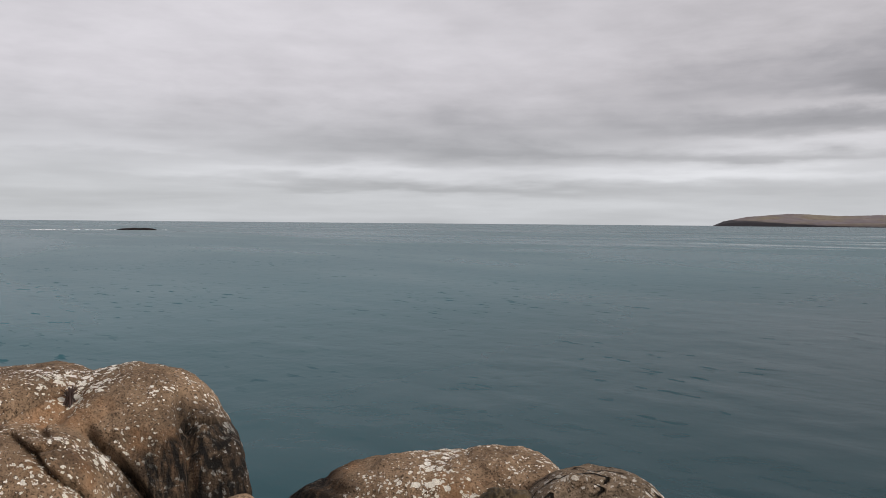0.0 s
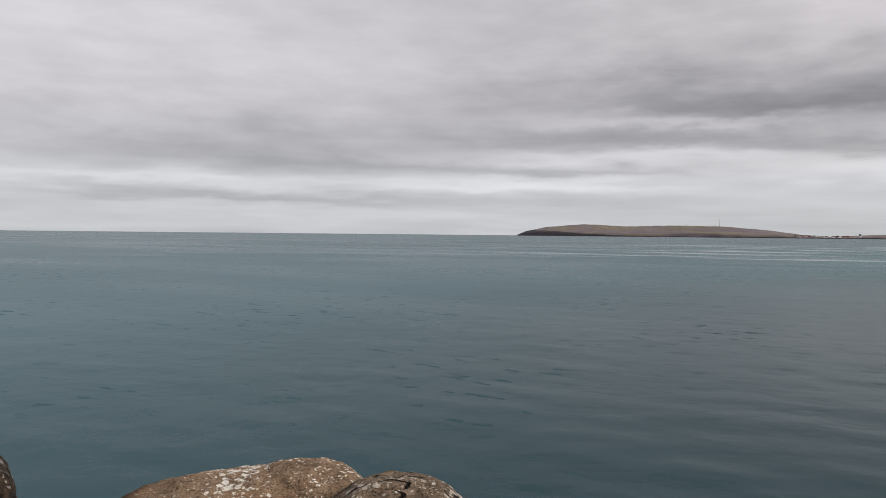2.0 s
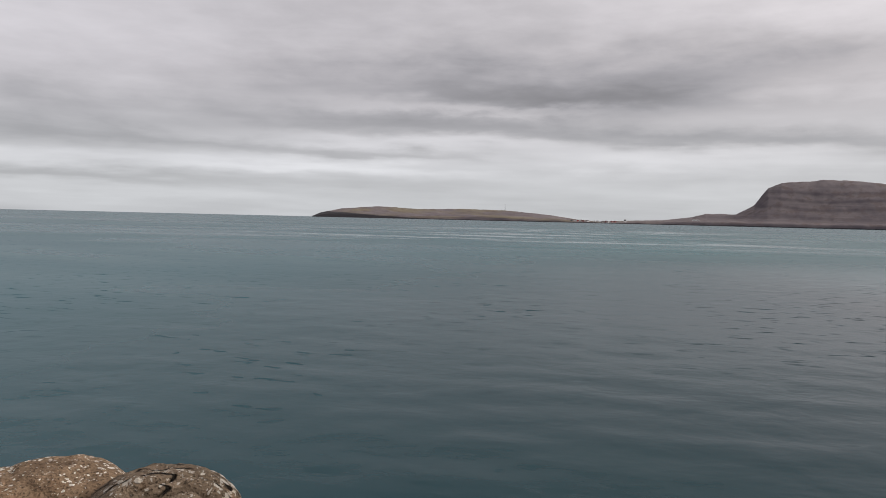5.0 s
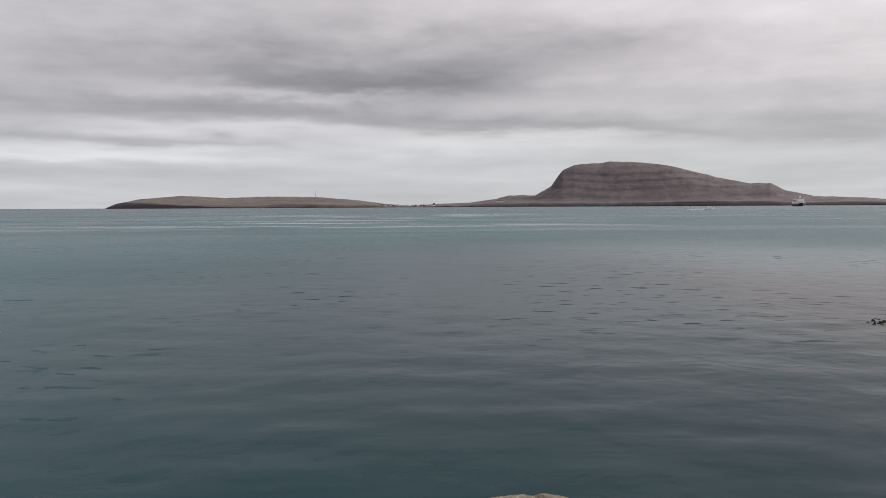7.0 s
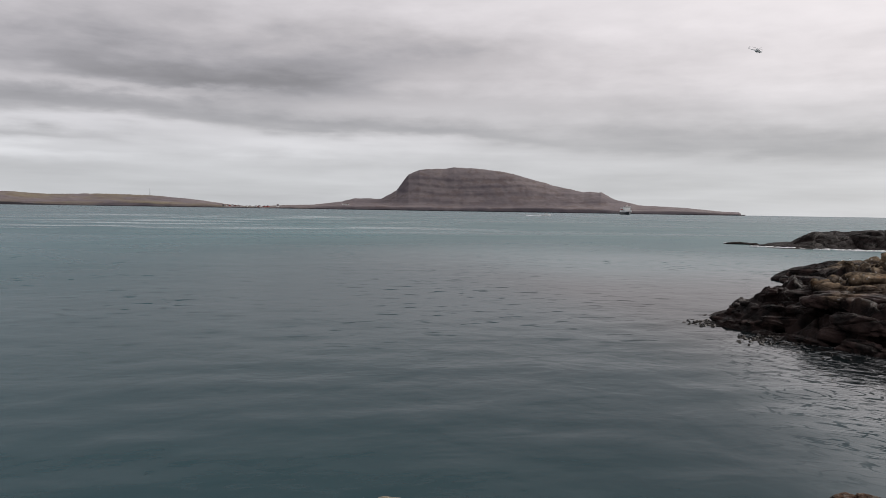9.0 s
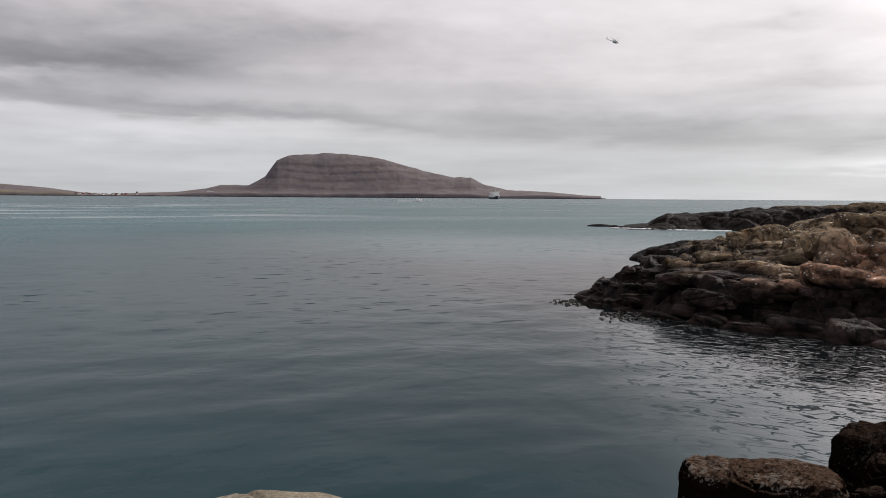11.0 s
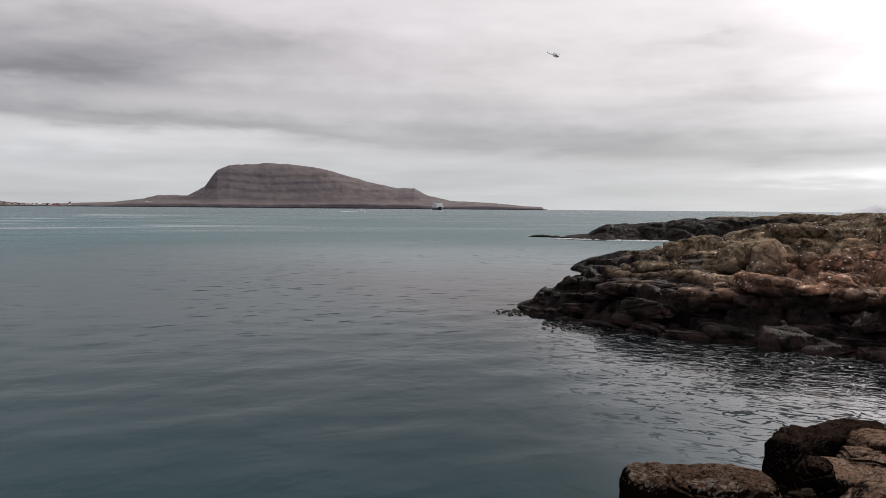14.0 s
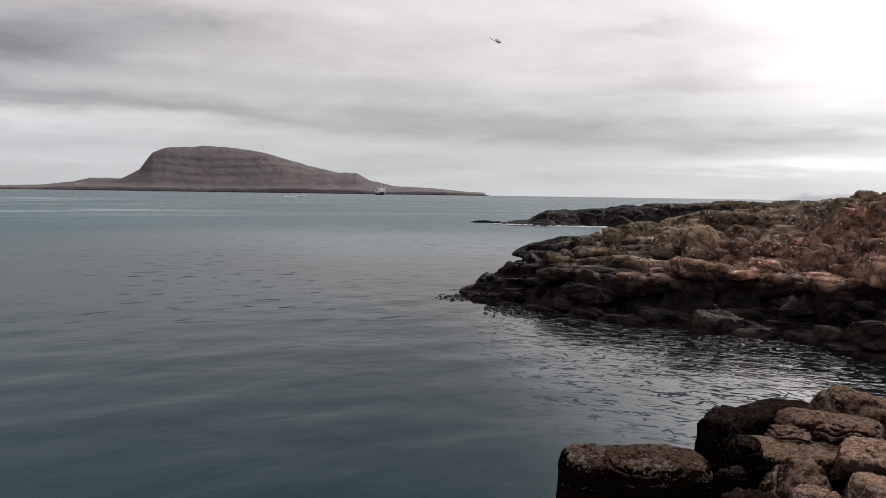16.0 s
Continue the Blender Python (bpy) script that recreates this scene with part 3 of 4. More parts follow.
def boulder_mesh(name, blobs, cracks=(), seed=0, sub=6, rough=0.05, lump=0.10, k=0.10, mat=None, dents=(), chops=()):
    """A star-shaped rock round its origin: rounded blobs (x, y, z, rx, ry, rz, turn, power) melted together,
    chops (x, y, z of the normal, offset) cut flat with a rounded edge, cracks (x, y, z of the normal, offset, depth, width, and
    either a height that they stay below or the x, y, z, radius of the ball that they stay in) and dents (x, y, z, radius, depth)
    cut in, then two scales of relief."""
    bm = bmesh.new()
    bmesh.ops.create_icosphere(bm, subdivisions=sub, radius=1)
    way = np.array([v.co[:] for v in bm.verts])
    way /= np.linalg.norm(way, axis=1)[:, None]

    def field(p):
        total = 0.0
        for x, y, z, rx, ry, rz, turn, power in blobs:
            c, s = math.cos(radians(turn)), math.sin(radians(turn))
            q = p - np.array((x, y, z))
            qx, qy, qz = (q[:, 0] * c + q[:, 1] * s) / rx, (-q[:, 0] * s + q[:, 1] * c) / ry, q[:, 2] / rz
            r = (np.abs(qx) ** power + np.abs(qy) ** power + np.abs(qz) ** power) ** (1 / power)
            total = total + np.exp(-np.clip((r - 1) * min(rx, ry, rz) / k, -30, 30))
        return -k * np.log(total)

    reach = max(math.dist((0, 0, 0), b[:3]) + 1.8 * max(b[3:6]) for b in blobs)
    lo, hi, found = np.zeros(len(way)), np.full(len(way), reach), np.zeros(len(way), bool)
    for t in np.linspace(reach, 0, 40)[1:]:
        inside = (field(way * t) < 0) & ~found
        lo[inside] = t
        found |= inside
        hi[~found] = t
    for _ in range(14):
        mid = (lo + hi) / 2
        inside = field(way * mid[:, None]) < 0
        lo, hi = np.where(inside, mid, lo), np.where(inside, hi, mid)
    size = np.median(lo)
    for nx, ny, nz, off in chops:
        facing = way @ (np.array((nx, ny, nz)) / math.hypot(nx, ny, nz))
        limit = np.where(facing > 0.02, off / np.maximum(facing, 0.02), 99.0)
        soft = 0.05 * size
        lo = -soft * np.logaddexp(-lo / soft, -limit / soft)
    p = way * lo[:, None]
    dr = lump * size * fbm(p / size * 1.6 + seed * 3.1, 3, seed) + rough * size * 0.5 * fbm(p / size * 7 + seed, 4, seed + 5, 0.55)
    for x, y, z, r, depth in dents:
        dr -= depth * np.exp(-(np.linalg.norm(p - np.array((x, y, z)), axis=1) / r) ** 2)
    warp = 0.10 * fbm(p * 1.7 + seed, 3, seed + 9)
    for nx, ny, nz, off, depth, width, *below in cracks:
        if len(below) == 1:
            depth = depth * step(p[:, 2], below[0] + 0.08, below[0] - 0.08)
        if len(below) == 4:
            depth = depth * step(np.linalg.norm(p - np.array(below[:3]), axis=1), below[3] * 1.15, below[3] * 0.85)
        side = p @ np.array((nx, ny, nz)) / math.hypot(nx, ny, nz) - off + warp * (0.35 if len(below) == 4 else 1.0)
        dr -= depth * np.exp(-(side / width) ** 2)
    p = p + way * dr[:, None]
    for v, co in zip(bm.verts, p):
        v.co = co
    me = bpy.data.meshes.new(name)
    bm.to_mesh(me)
    bm.free()
    me.polygons.foreach_set("use_smooth", np.ones(len(me.polygons), bool))
    me.materials.append(mat)
    return me


def shore_rock(name, az, d, z, label, blobs, mat, base=(0, 0), **more):
    """A single rock; its blobs are laid out right, away and up from a point at azimuth az and distance d from base."""
    ob = new(name, boulder_mesh(name, blobs, mat=mat, **more))
    ob.matrix_world = Matrix.Translation(place(az, d, z) + Vector((*base, 0))) @ Matrix.Rotation(radians(-az), 4, "Z")
    return tagged(ob, label, "rock")


# ---------------------------------------------------------------- the sea
def sea():
    turns, rings = 720, 330
    d = 3.0 * (6000 / 3.0) ** (np.linspace(0, 1, rings) ** 1.25)
    a = np.linspace(0, 2 * math.pi, turns, endpoint=False)
    d, a = np.meshgrid(d, a, indexing="ij")
    x, y = (d * np.sin(a)).ravel(), (d * np.cos(a)).ravel()
    q = np.stack([x * 0.35, y * 0.8, x * 0], 1)
    z = 0.018 * fbm(q, 3, 4) * (1 - step(d.ravel(), 30, 70))
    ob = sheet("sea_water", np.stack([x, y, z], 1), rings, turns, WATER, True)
    tagged(ob, "grey-teal sea with small ripples under cloud", "sea", kind="structure")


sea()


# ---------------------------------------------------------------- the shore underfoot
def shore_height(x, y):
    d, a = np.hypot(x, y), np.degrees(np.arctan2(x, y))
    front = 2.75 - 0.78 * np.clip(d - 2.2, 0, 6.5)
    right = 2.75 - 0.27 * np.clip(d - 2.2, 0, 4.5) - 1.25 * np.clip(d - 9.2, 0, 3)
    left = 2.75 - 0.1 * np.clip(d - 2.2, 0, 2.5) - 0.9 * np.clip(d - 5.2, 0, 5)
    inland = 2.75 + 0.10 * np.clip(d - 4, 0, 60)
    z = front
    z = z + (right - z) * step(a, 43, 51)
    z = z + (left - z) * step(a, -56, -62)
    z = z + (inland - z) * step(np.abs(a), 82, 108)
    cell, r = pillows(x, y, 0.9, 3)
    return z + (0.22 * cell + 0.14 * (r - 0.5) - 0.2 + 0.05 * fbm(np.stack([x, y, x * 0], 1) * 1.5, 4, 8)) * step(d, 0.6, 2.5)


def shore():
    turns, rings = 480, 150
    d = 0.2 * (300 / 0.2) ** (np.linspace(0, 1, rings) ** 0.8)
    a = np.linspace(0, 2 * math.pi, turns, endpoint=False)
    d, a = np.meshgrid(d, a, indexing="ij")
    x, y = (d * np.sin(a)).ravel(), (d * np.cos(a)).ravel()
    ob = sheet("ground", np.stack([x, y, shore_height(x, y)], 1), rings, turns, BARE_ROCK, True)
    tagged(ob, "brown rounded rock of the shore", "ground", kind="structure")


shore()


# ---------------------------------------------------------------- the headland across the inlet
def lerp(v, xs, ys):
    return np.interp(v, xs, ys)


def head_height(az, d):
    x, y = d * np.sin(np.radians(az)), d * np.cos(np.radians(az))
    q = np.stack([x, y, x * 0], 1)
    wob = fbm(q * 0.25, 3, 21)
    edge = lerp(az, (29.6, 31.6, 34.6, 41.7, 46.9, 54.4, 60, 75, 95), (35.5, 33.4, 31.0, 28.4, 28.0, 26.8, 24.8, 21, 17)) + 0.5 * wob
    crest = lerp(az, (29.6, 33, 36.2, 41, 48, 60, 75, 95), (35.8, 37, 41, 46, 50, 50, 45, 40))
    top = lerp(az, (29.6, 31.6, 32.9, 35.2, 36.2, 38.7, 41, 45, 48.5, 54, 57, 60, 70), (-0.5, 0.15, 0.6, 1.15, 1.6, 1.95, 2.4, 2.95, 3.55, 4.1, 4.6, 4.85, 5.5))
    ledge = np.minimum(1.35, 0.75 * top)
    u = d - edge
    z = np.where(u < 0, u * 0.9, ledge * step(u, -0.3, 3.0))
    w = np.clip((d - edge - 2.4) / np.maximum(crest - edge - 2.4, 0.5), 0, 1)
    z = z + (top - ledge) * (0.75 * w + 0.25 * step(w, 0, 1))
    back = lerp(az, (30, 44, 50, 60), (0.55, 0.5, 0.12, 0.02))
    z = z - back * np.clip(d - crest, 0, 30) - 0.25 * step(d - crest, 0, 3) * step(az, 52, 46)
    # stepped beds
    bed = 0.55
    s = z / bed + 0.35 * wob
    stepped = (np.floor(s) + step(s - np.floor(s), 0.2, 0.7) - 0.35 * wob) * bed
    z = np.where(u > 0, 0.4 * z + 0.6 * stepped, z)
    # jointed slabs that lean this way and that, longer along the shore than across it
    xs, ys = x + 0.5 * fbm(q * 0.5, 2, 31), y + 0.5 * fbm(q * 0.5, 2, 33)
    along, across = xs * 0.50 - ys * 0.87, xs * 0.87 + ys * 0.50
    amount = step(u, -0.8, 0.8) * np.clip(top / 1.2, 0.2, 1)
    amount = amount * (1 - 0.72 * step(w, 0.7, 1.0))
    lumps = slabs(along, across, 2.3, 12, 0.75, 0.85, 0.32) + slabs(along, across, 0.95, 13, 0.7, 0.42, 0.34) + slabs(along, across, 0.42, 15, 0.8, 0.09, 0.25)
    high, _ = pillows(along, across, 3.0, 14, 0.75)
    lumps = lumps + step(u, 3, 7) * (0.6 * (high - 0.75) - 0.5 * (1 - high) ** 3)
    return x, y, z + amount * lumps + 0.03 * fbm(q * 3, 3, 41)


def headland():
    az = np.concatenate([np.arange(29.6, 61.5, 0.075), np.linspace(61.6, 95, 70)])
    d = np.concatenate([np.arange(15.5, 24, 0.5), np.arange(24, 44, 0.095), np.linspace(44.05, 58, 110), np.linspace(58.5, 90, 30)])
    dd, aa = np.meshgrid(d, az, indexing="ij")
    x, y, z = head_height(aa.ravel(), dd.ravel())
    ob = sheet("headland", np.stack([x, y, z], 1), len(d), len(az), HEAD_ROCK)
    return tagged(ob, "brown rounded rock headland with dark wet tide band", "headland", kind="structure")


HEADLAND = headland()


def low_headland():
    az, d = np.arange(31.2, 70, 0.1), np.concatenate([np.linspace(108, 135, 110), np.linspace(136, 220, 30)])
    dd, aa = np.meshgrid(d, az, indexing="ij")
    aa, dd = aa.ravel(), dd.ravel()
    x, y = dd * np.sin(np.radians(aa)), dd * np.cos(np.radians(aa))
    q = np.stack([x, y, x * 0], 1)
    top = lerp(aa, (31.2, 34, 36, 36.6, 37.4, 39, 42.7, 46, 50, 60), (-0.5, -0.1, 0.35, 1.1, 1.8, 1.7, 2.7, 3.2, 3.7, 4.1))
    u = dd - (115 + 1.5 * fbm(q * 0.12, 3, 51))
    cell, r = pillows(x, y, 4.0, 52)
    cell2, r2 = pillows(x, y, 1.6, 53)
    z = np.where(u < 0, u * 0.3, top * step(u, -0.5, 6)) - 0.1 * np.clip(u - 20, 0, 60)
    z = z + step(u, -0.5, 2) * np.clip(top / 1.5, 0.1, 1) * (0.5 * (cell - 0.7) + 0.5 * (r - 0.5) + 0.25 * (cell2 - 0.7) + 0.2 * (r2 - 0.5))
    ob = sheet("low_headland", np.stack([x, y, z], 1), len(d), len(az), FAR_ROCK)
    tagged(ob, "low dark rocky point reaching into the sea", "headland", kind="structure")


low_headland()


# ---------------------------------------------------------------- the island
def island():
    az = np.linspace(-23.75, 33.0, 900)
    off = np.concatenate([np.linspace(-330, 0, 60), np.linspace(15, 400, 20)])
    oo, aa = np.meshgrid(off, az, indexing="ij")
    aa, oo = aa.ravel(), oo.ravel()
    far = 3950.0
    d = far + oo
    x, y = d * np.sin(np.radians(aa)), d * np.cos(np.radians(aa))
    q = np.stack([x, y, x * 0], 1) / 220
    # height of the skyline along the island, in degrees seen from the shore
    ridge = lerp(aa, (-23.7, -23.1, -21.5, -18.9, -15.8, -12.6, -9.4, -6.0, -4.0, -2.5, 0, 2, 4, 4.9, 6.85, 8.0, 8.45, 8.9, 9.7, 11.4, 12.3, 13.5, 16.2, 18.5, 20, 21.9, 23.1, 24.0, 25.8, 28.8, 31.5, 32.65, 32.75),
                 (0.0, 0.26, 0.6, 0.82, 0.67, 0.77, 0.72, 0.44, 0.15, 0.06, 0.19, 0.26, 0.53, 0.77, 0.78, 1.4, 2.05, 2.66, 2.98, 3.07, 3.19, 3.17, 2.87, 2.23, 1.84, 1.46, 1.49, 0.97, 0.57, 0.43, 0.20, 0.16, 0))
    top = far * np.tan(np.radians(ridge)) + 4.5
    top = top + 1.3 * step(top, 30, 90) * fbm(np.stack([aa * 1.3, aa * 0, aa * 0], 1), 3, 66)
    w = np.clip((oo + 330) / 330, 0, 1)
    foot = np.minimum(top * 0.5, 16 + 4 * fbm(q, 3, 61))
    z = foot * step(w, 0.0, 0.06) + (top - foot) * (0.35 * w + 0.65 * step(w, 0.1, 1.0))
    # basalt beds
    bed = 33.0
    s = z / bed + 0.6 * fbm(q * 0.5, 3, 62)
    t = (np.floor(s) + step(s - np.floor(s), 0.35, 0.75) - (s - z / bed)) * bed
    hold = step(w, 0.97, 0.7) * step(w, 0.02, 0.1)
    z = z + (t - z) * 0.12 * hold * step(top, 20, 60)
    z = z + hold * np.clip(top, 0, 90) / 90 * 1.8 * fbm(q * 2.5, 4, 63)
    z = z + np.clip(top, 0, 60) / 60 * 1.2 * fbm(q * 6, 3, 64) * step(w, 0.05, 0.2)
    z = np.where(oo > 0, top - 0.25 * oo, z) - 3 * (w <= 0)
    ob = sheet("island", np.stack([x, y, z], 1), len(off), len(az), HILL)
    tagged(ob, "brown grassy island with a stepped flat-topped mountain", "island", kind="structure")


island()


def distant_island():
    az = np.linspace(52.8, 64, 120)
    top = lerp(az, (52.8, 54.0, 54.9, 55.6, 58, 64), (0.0, 0.25, 0.45, 0.4, 0.45, 0.5)) / 57.3 * 4550
    rows = []
    for d, f in ((4400, -0.1), (4450, 0.3), (4550, 1.0), (4800, 0.6)):
        z = top * f + (4.5 if f > 0 else -3) + 4 * fbm(np.stack([az * 2, az * 0 + d, az * 0], 1), 3, 71) * (f > 0)
        rows.append(np.stack([d * np.sin(np.radians(az)), d * np.cos(np.radians(az)), z], 1))
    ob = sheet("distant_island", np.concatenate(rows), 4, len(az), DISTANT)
    tagged(ob, "hazy pale blue-grey island on the far horizon", "island", kind="structure")


distant_island()

# ---------------------------------------------------------------- rocks close by
FIRST = (-0.2, -0.12)
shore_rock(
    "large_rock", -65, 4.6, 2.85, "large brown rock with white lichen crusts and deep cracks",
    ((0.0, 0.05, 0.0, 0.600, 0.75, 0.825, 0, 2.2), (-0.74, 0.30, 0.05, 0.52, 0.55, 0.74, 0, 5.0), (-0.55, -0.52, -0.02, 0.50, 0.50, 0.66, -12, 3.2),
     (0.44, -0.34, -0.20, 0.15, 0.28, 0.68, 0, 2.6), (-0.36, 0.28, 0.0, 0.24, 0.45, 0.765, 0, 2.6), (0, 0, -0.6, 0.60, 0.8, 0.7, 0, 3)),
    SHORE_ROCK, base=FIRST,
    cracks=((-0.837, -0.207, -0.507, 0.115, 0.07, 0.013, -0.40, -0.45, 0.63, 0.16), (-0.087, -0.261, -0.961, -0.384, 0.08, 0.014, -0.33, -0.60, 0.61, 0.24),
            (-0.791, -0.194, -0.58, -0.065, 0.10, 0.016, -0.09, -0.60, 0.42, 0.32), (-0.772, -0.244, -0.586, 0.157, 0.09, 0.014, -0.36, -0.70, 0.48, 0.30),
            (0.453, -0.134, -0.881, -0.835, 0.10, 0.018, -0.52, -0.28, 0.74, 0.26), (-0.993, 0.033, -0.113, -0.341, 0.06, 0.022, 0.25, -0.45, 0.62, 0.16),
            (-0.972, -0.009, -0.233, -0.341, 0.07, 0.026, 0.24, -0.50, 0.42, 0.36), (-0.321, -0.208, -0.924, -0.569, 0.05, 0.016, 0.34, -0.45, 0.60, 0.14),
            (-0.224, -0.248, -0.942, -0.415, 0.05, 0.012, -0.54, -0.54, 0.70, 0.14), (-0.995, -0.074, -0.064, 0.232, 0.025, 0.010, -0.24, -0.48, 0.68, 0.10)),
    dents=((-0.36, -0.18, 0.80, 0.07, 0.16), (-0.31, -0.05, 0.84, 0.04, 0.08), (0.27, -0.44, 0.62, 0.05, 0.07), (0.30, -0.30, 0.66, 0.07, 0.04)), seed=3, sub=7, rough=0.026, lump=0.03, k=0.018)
shore_rock(
    "rounded_rock", -42.0, 4.0, 2.465, "rounded brown rock hump spotted with white lichen",
    ((-0.15, 0.1, 0.0, 0.98, 0.6, 0.77, 0, 2.1), (0.30, 0.15, 0.0, 0.42, 0.5, 0.775, 0, 2.6), (0, 0, -0.5, 1.0, 0.7, 0.6, 0, 2.6)),
    SHORE_ROCK, base=FIRST, cracks=((0.2, 0.4, 1, 0.56, 0.025, 0.02), (1, 0.5, 0.2, 0.3, 0.008, 0.02)), seed=5, sub=7, rough=0.03, lump=0.025, k=0.04)
shore_rock(
    "layered_slab", -32, 3.7, 2.71, "layered brown rock slab split along its beds",
    ((0.02, 0.06, 0.0, 0.45, 0.36, 0.585, 0, 2.5), (0.0, -0.09, -0.02, 0.44, 0.36, 0.555, 0, 2.4), (-0.03, -0.21, -0.05, 0.42, 0.34, 0.52, 0, 2.4), (0, 0, -0.5, 0.5, 0.5, 0.5, 0, 2.6)),
    BEDDED_ROCK, base=FIRST, cracks=((0.30, -1, 0.35, 0.17, 0.07, 0.014), (0.15, -1, 0.35, 0.25, 0.10, 0.016), (0.40, -1, 0.3, 0.33, 0.10, 0.016)),
    dents=((-0.28, -0.22, 0.36, 0.09, 0.12), (0.05, -0.30, 0.36, 0.06, 0.08)),
    seed=8, sub=7, rough=0.03, lump=0.02, k=0.008)
shore_rock(
    "pale_rock", 9.3, 3.6, 2.40, "smooth pale brown rock hump at the water's edge",
    ((0.10, 0.0, 0.0, 0.42, 0.4, 0.64, 0, 2.4), (-0.28, 0, -0.05, 0.26, 0.35, 0.6, 0, 2.4), (-0.52, 0.05, -0.12, 0.3, 0.35, 0.58, 0, 2.4), (0, 0, -0.4, 0.5, 0.5, 0.5, 0, 2.6)),
    PALE_ROCK, cracks=((1, 0.3, 0.1, -0.16, 0.03, 0.02),), seed=11, sub=6, rough=0.02, lump=0.03)
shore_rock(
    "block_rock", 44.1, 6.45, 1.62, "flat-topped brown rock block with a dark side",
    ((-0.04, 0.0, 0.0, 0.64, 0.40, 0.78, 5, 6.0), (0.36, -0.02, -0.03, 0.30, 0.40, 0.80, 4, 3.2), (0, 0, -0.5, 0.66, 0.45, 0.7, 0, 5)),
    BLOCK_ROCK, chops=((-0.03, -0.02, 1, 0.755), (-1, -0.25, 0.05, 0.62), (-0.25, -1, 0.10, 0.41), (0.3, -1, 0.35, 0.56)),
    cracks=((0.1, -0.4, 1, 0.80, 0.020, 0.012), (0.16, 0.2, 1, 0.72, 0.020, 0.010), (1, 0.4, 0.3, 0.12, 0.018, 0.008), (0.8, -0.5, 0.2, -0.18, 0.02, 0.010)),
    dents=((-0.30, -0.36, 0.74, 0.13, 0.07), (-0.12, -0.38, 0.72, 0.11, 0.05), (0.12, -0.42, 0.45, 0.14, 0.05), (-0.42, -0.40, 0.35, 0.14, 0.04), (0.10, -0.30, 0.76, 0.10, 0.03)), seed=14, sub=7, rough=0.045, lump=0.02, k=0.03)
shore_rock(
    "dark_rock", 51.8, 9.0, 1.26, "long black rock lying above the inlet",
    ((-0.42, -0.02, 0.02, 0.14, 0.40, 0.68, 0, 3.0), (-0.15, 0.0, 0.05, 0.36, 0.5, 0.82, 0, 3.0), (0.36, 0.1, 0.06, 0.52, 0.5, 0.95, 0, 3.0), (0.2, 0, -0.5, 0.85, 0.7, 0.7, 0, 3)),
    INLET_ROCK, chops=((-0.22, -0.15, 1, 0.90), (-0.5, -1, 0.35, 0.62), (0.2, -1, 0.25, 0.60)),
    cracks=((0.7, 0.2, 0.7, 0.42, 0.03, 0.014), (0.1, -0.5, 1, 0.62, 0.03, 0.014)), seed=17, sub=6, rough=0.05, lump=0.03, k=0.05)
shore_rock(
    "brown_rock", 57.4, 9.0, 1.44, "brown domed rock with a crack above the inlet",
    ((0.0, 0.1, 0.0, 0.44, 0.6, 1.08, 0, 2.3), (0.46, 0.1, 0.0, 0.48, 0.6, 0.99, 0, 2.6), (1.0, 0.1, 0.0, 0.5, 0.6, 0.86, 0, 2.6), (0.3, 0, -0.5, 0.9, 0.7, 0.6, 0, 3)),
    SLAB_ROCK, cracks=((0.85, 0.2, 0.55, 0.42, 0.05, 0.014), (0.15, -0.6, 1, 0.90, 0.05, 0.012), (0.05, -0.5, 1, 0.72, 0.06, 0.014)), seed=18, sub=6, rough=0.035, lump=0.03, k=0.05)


def boulder(az, d, top, right, away, up, power, turn, tone, seed, cuts=3):
    """A weathered, chipped boulder with its broad foot on the shore."""
    rng = random.Random(seed)
    foot = max(0.3, (top - 2 * up - (2.75 - 0.27 * (d - 2.2))) / 2 + 0.25)
    shape = ("flat" if up < 0.16 else "rounded", "black" if tone == INLET_ROCK else "brown")
    cut = []
    for _ in range(cuts):
        way = Vector((rng.uniform(-1, 1), rng.uniform(-1, 0.2), rng.uniform(-0.1, 0.9))).normalized()
        cut.append((*way, math.hypot(way.x * right, way.y * away, way.z * up) * rng.uniform(0.80, 0.98)))
    dip = (rng.uniform(-0.15, 0.15), rng.uniform(-0.35, 0.0))
    crack = [(*dip, 1, z * up + rng.uniform(-0.03, 0.03), 0.03, 0.009) for z in (-0.9, -0.2, 0.45)] + [(1, rng.uniform(-0.4, 0.4), rng.uniform(-0.3, 0.5), rng.uniform(-0.5, 0.5) * right, 0.022, 0.008)]
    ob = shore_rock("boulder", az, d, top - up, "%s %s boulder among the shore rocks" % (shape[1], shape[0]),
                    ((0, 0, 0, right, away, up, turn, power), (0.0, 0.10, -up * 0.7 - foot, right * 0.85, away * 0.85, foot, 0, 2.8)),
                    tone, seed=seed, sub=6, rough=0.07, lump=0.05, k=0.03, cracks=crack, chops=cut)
    tagged(ob, group="boulders beside the inlet")


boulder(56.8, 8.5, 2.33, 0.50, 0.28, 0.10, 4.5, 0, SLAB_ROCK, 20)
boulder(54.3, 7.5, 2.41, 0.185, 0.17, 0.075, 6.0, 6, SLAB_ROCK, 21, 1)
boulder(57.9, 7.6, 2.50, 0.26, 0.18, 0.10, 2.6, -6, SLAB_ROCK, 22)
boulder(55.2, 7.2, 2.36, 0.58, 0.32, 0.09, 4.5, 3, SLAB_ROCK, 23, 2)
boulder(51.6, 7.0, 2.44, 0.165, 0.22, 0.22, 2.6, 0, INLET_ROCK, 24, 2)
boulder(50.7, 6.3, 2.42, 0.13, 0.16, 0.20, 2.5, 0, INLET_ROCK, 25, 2)
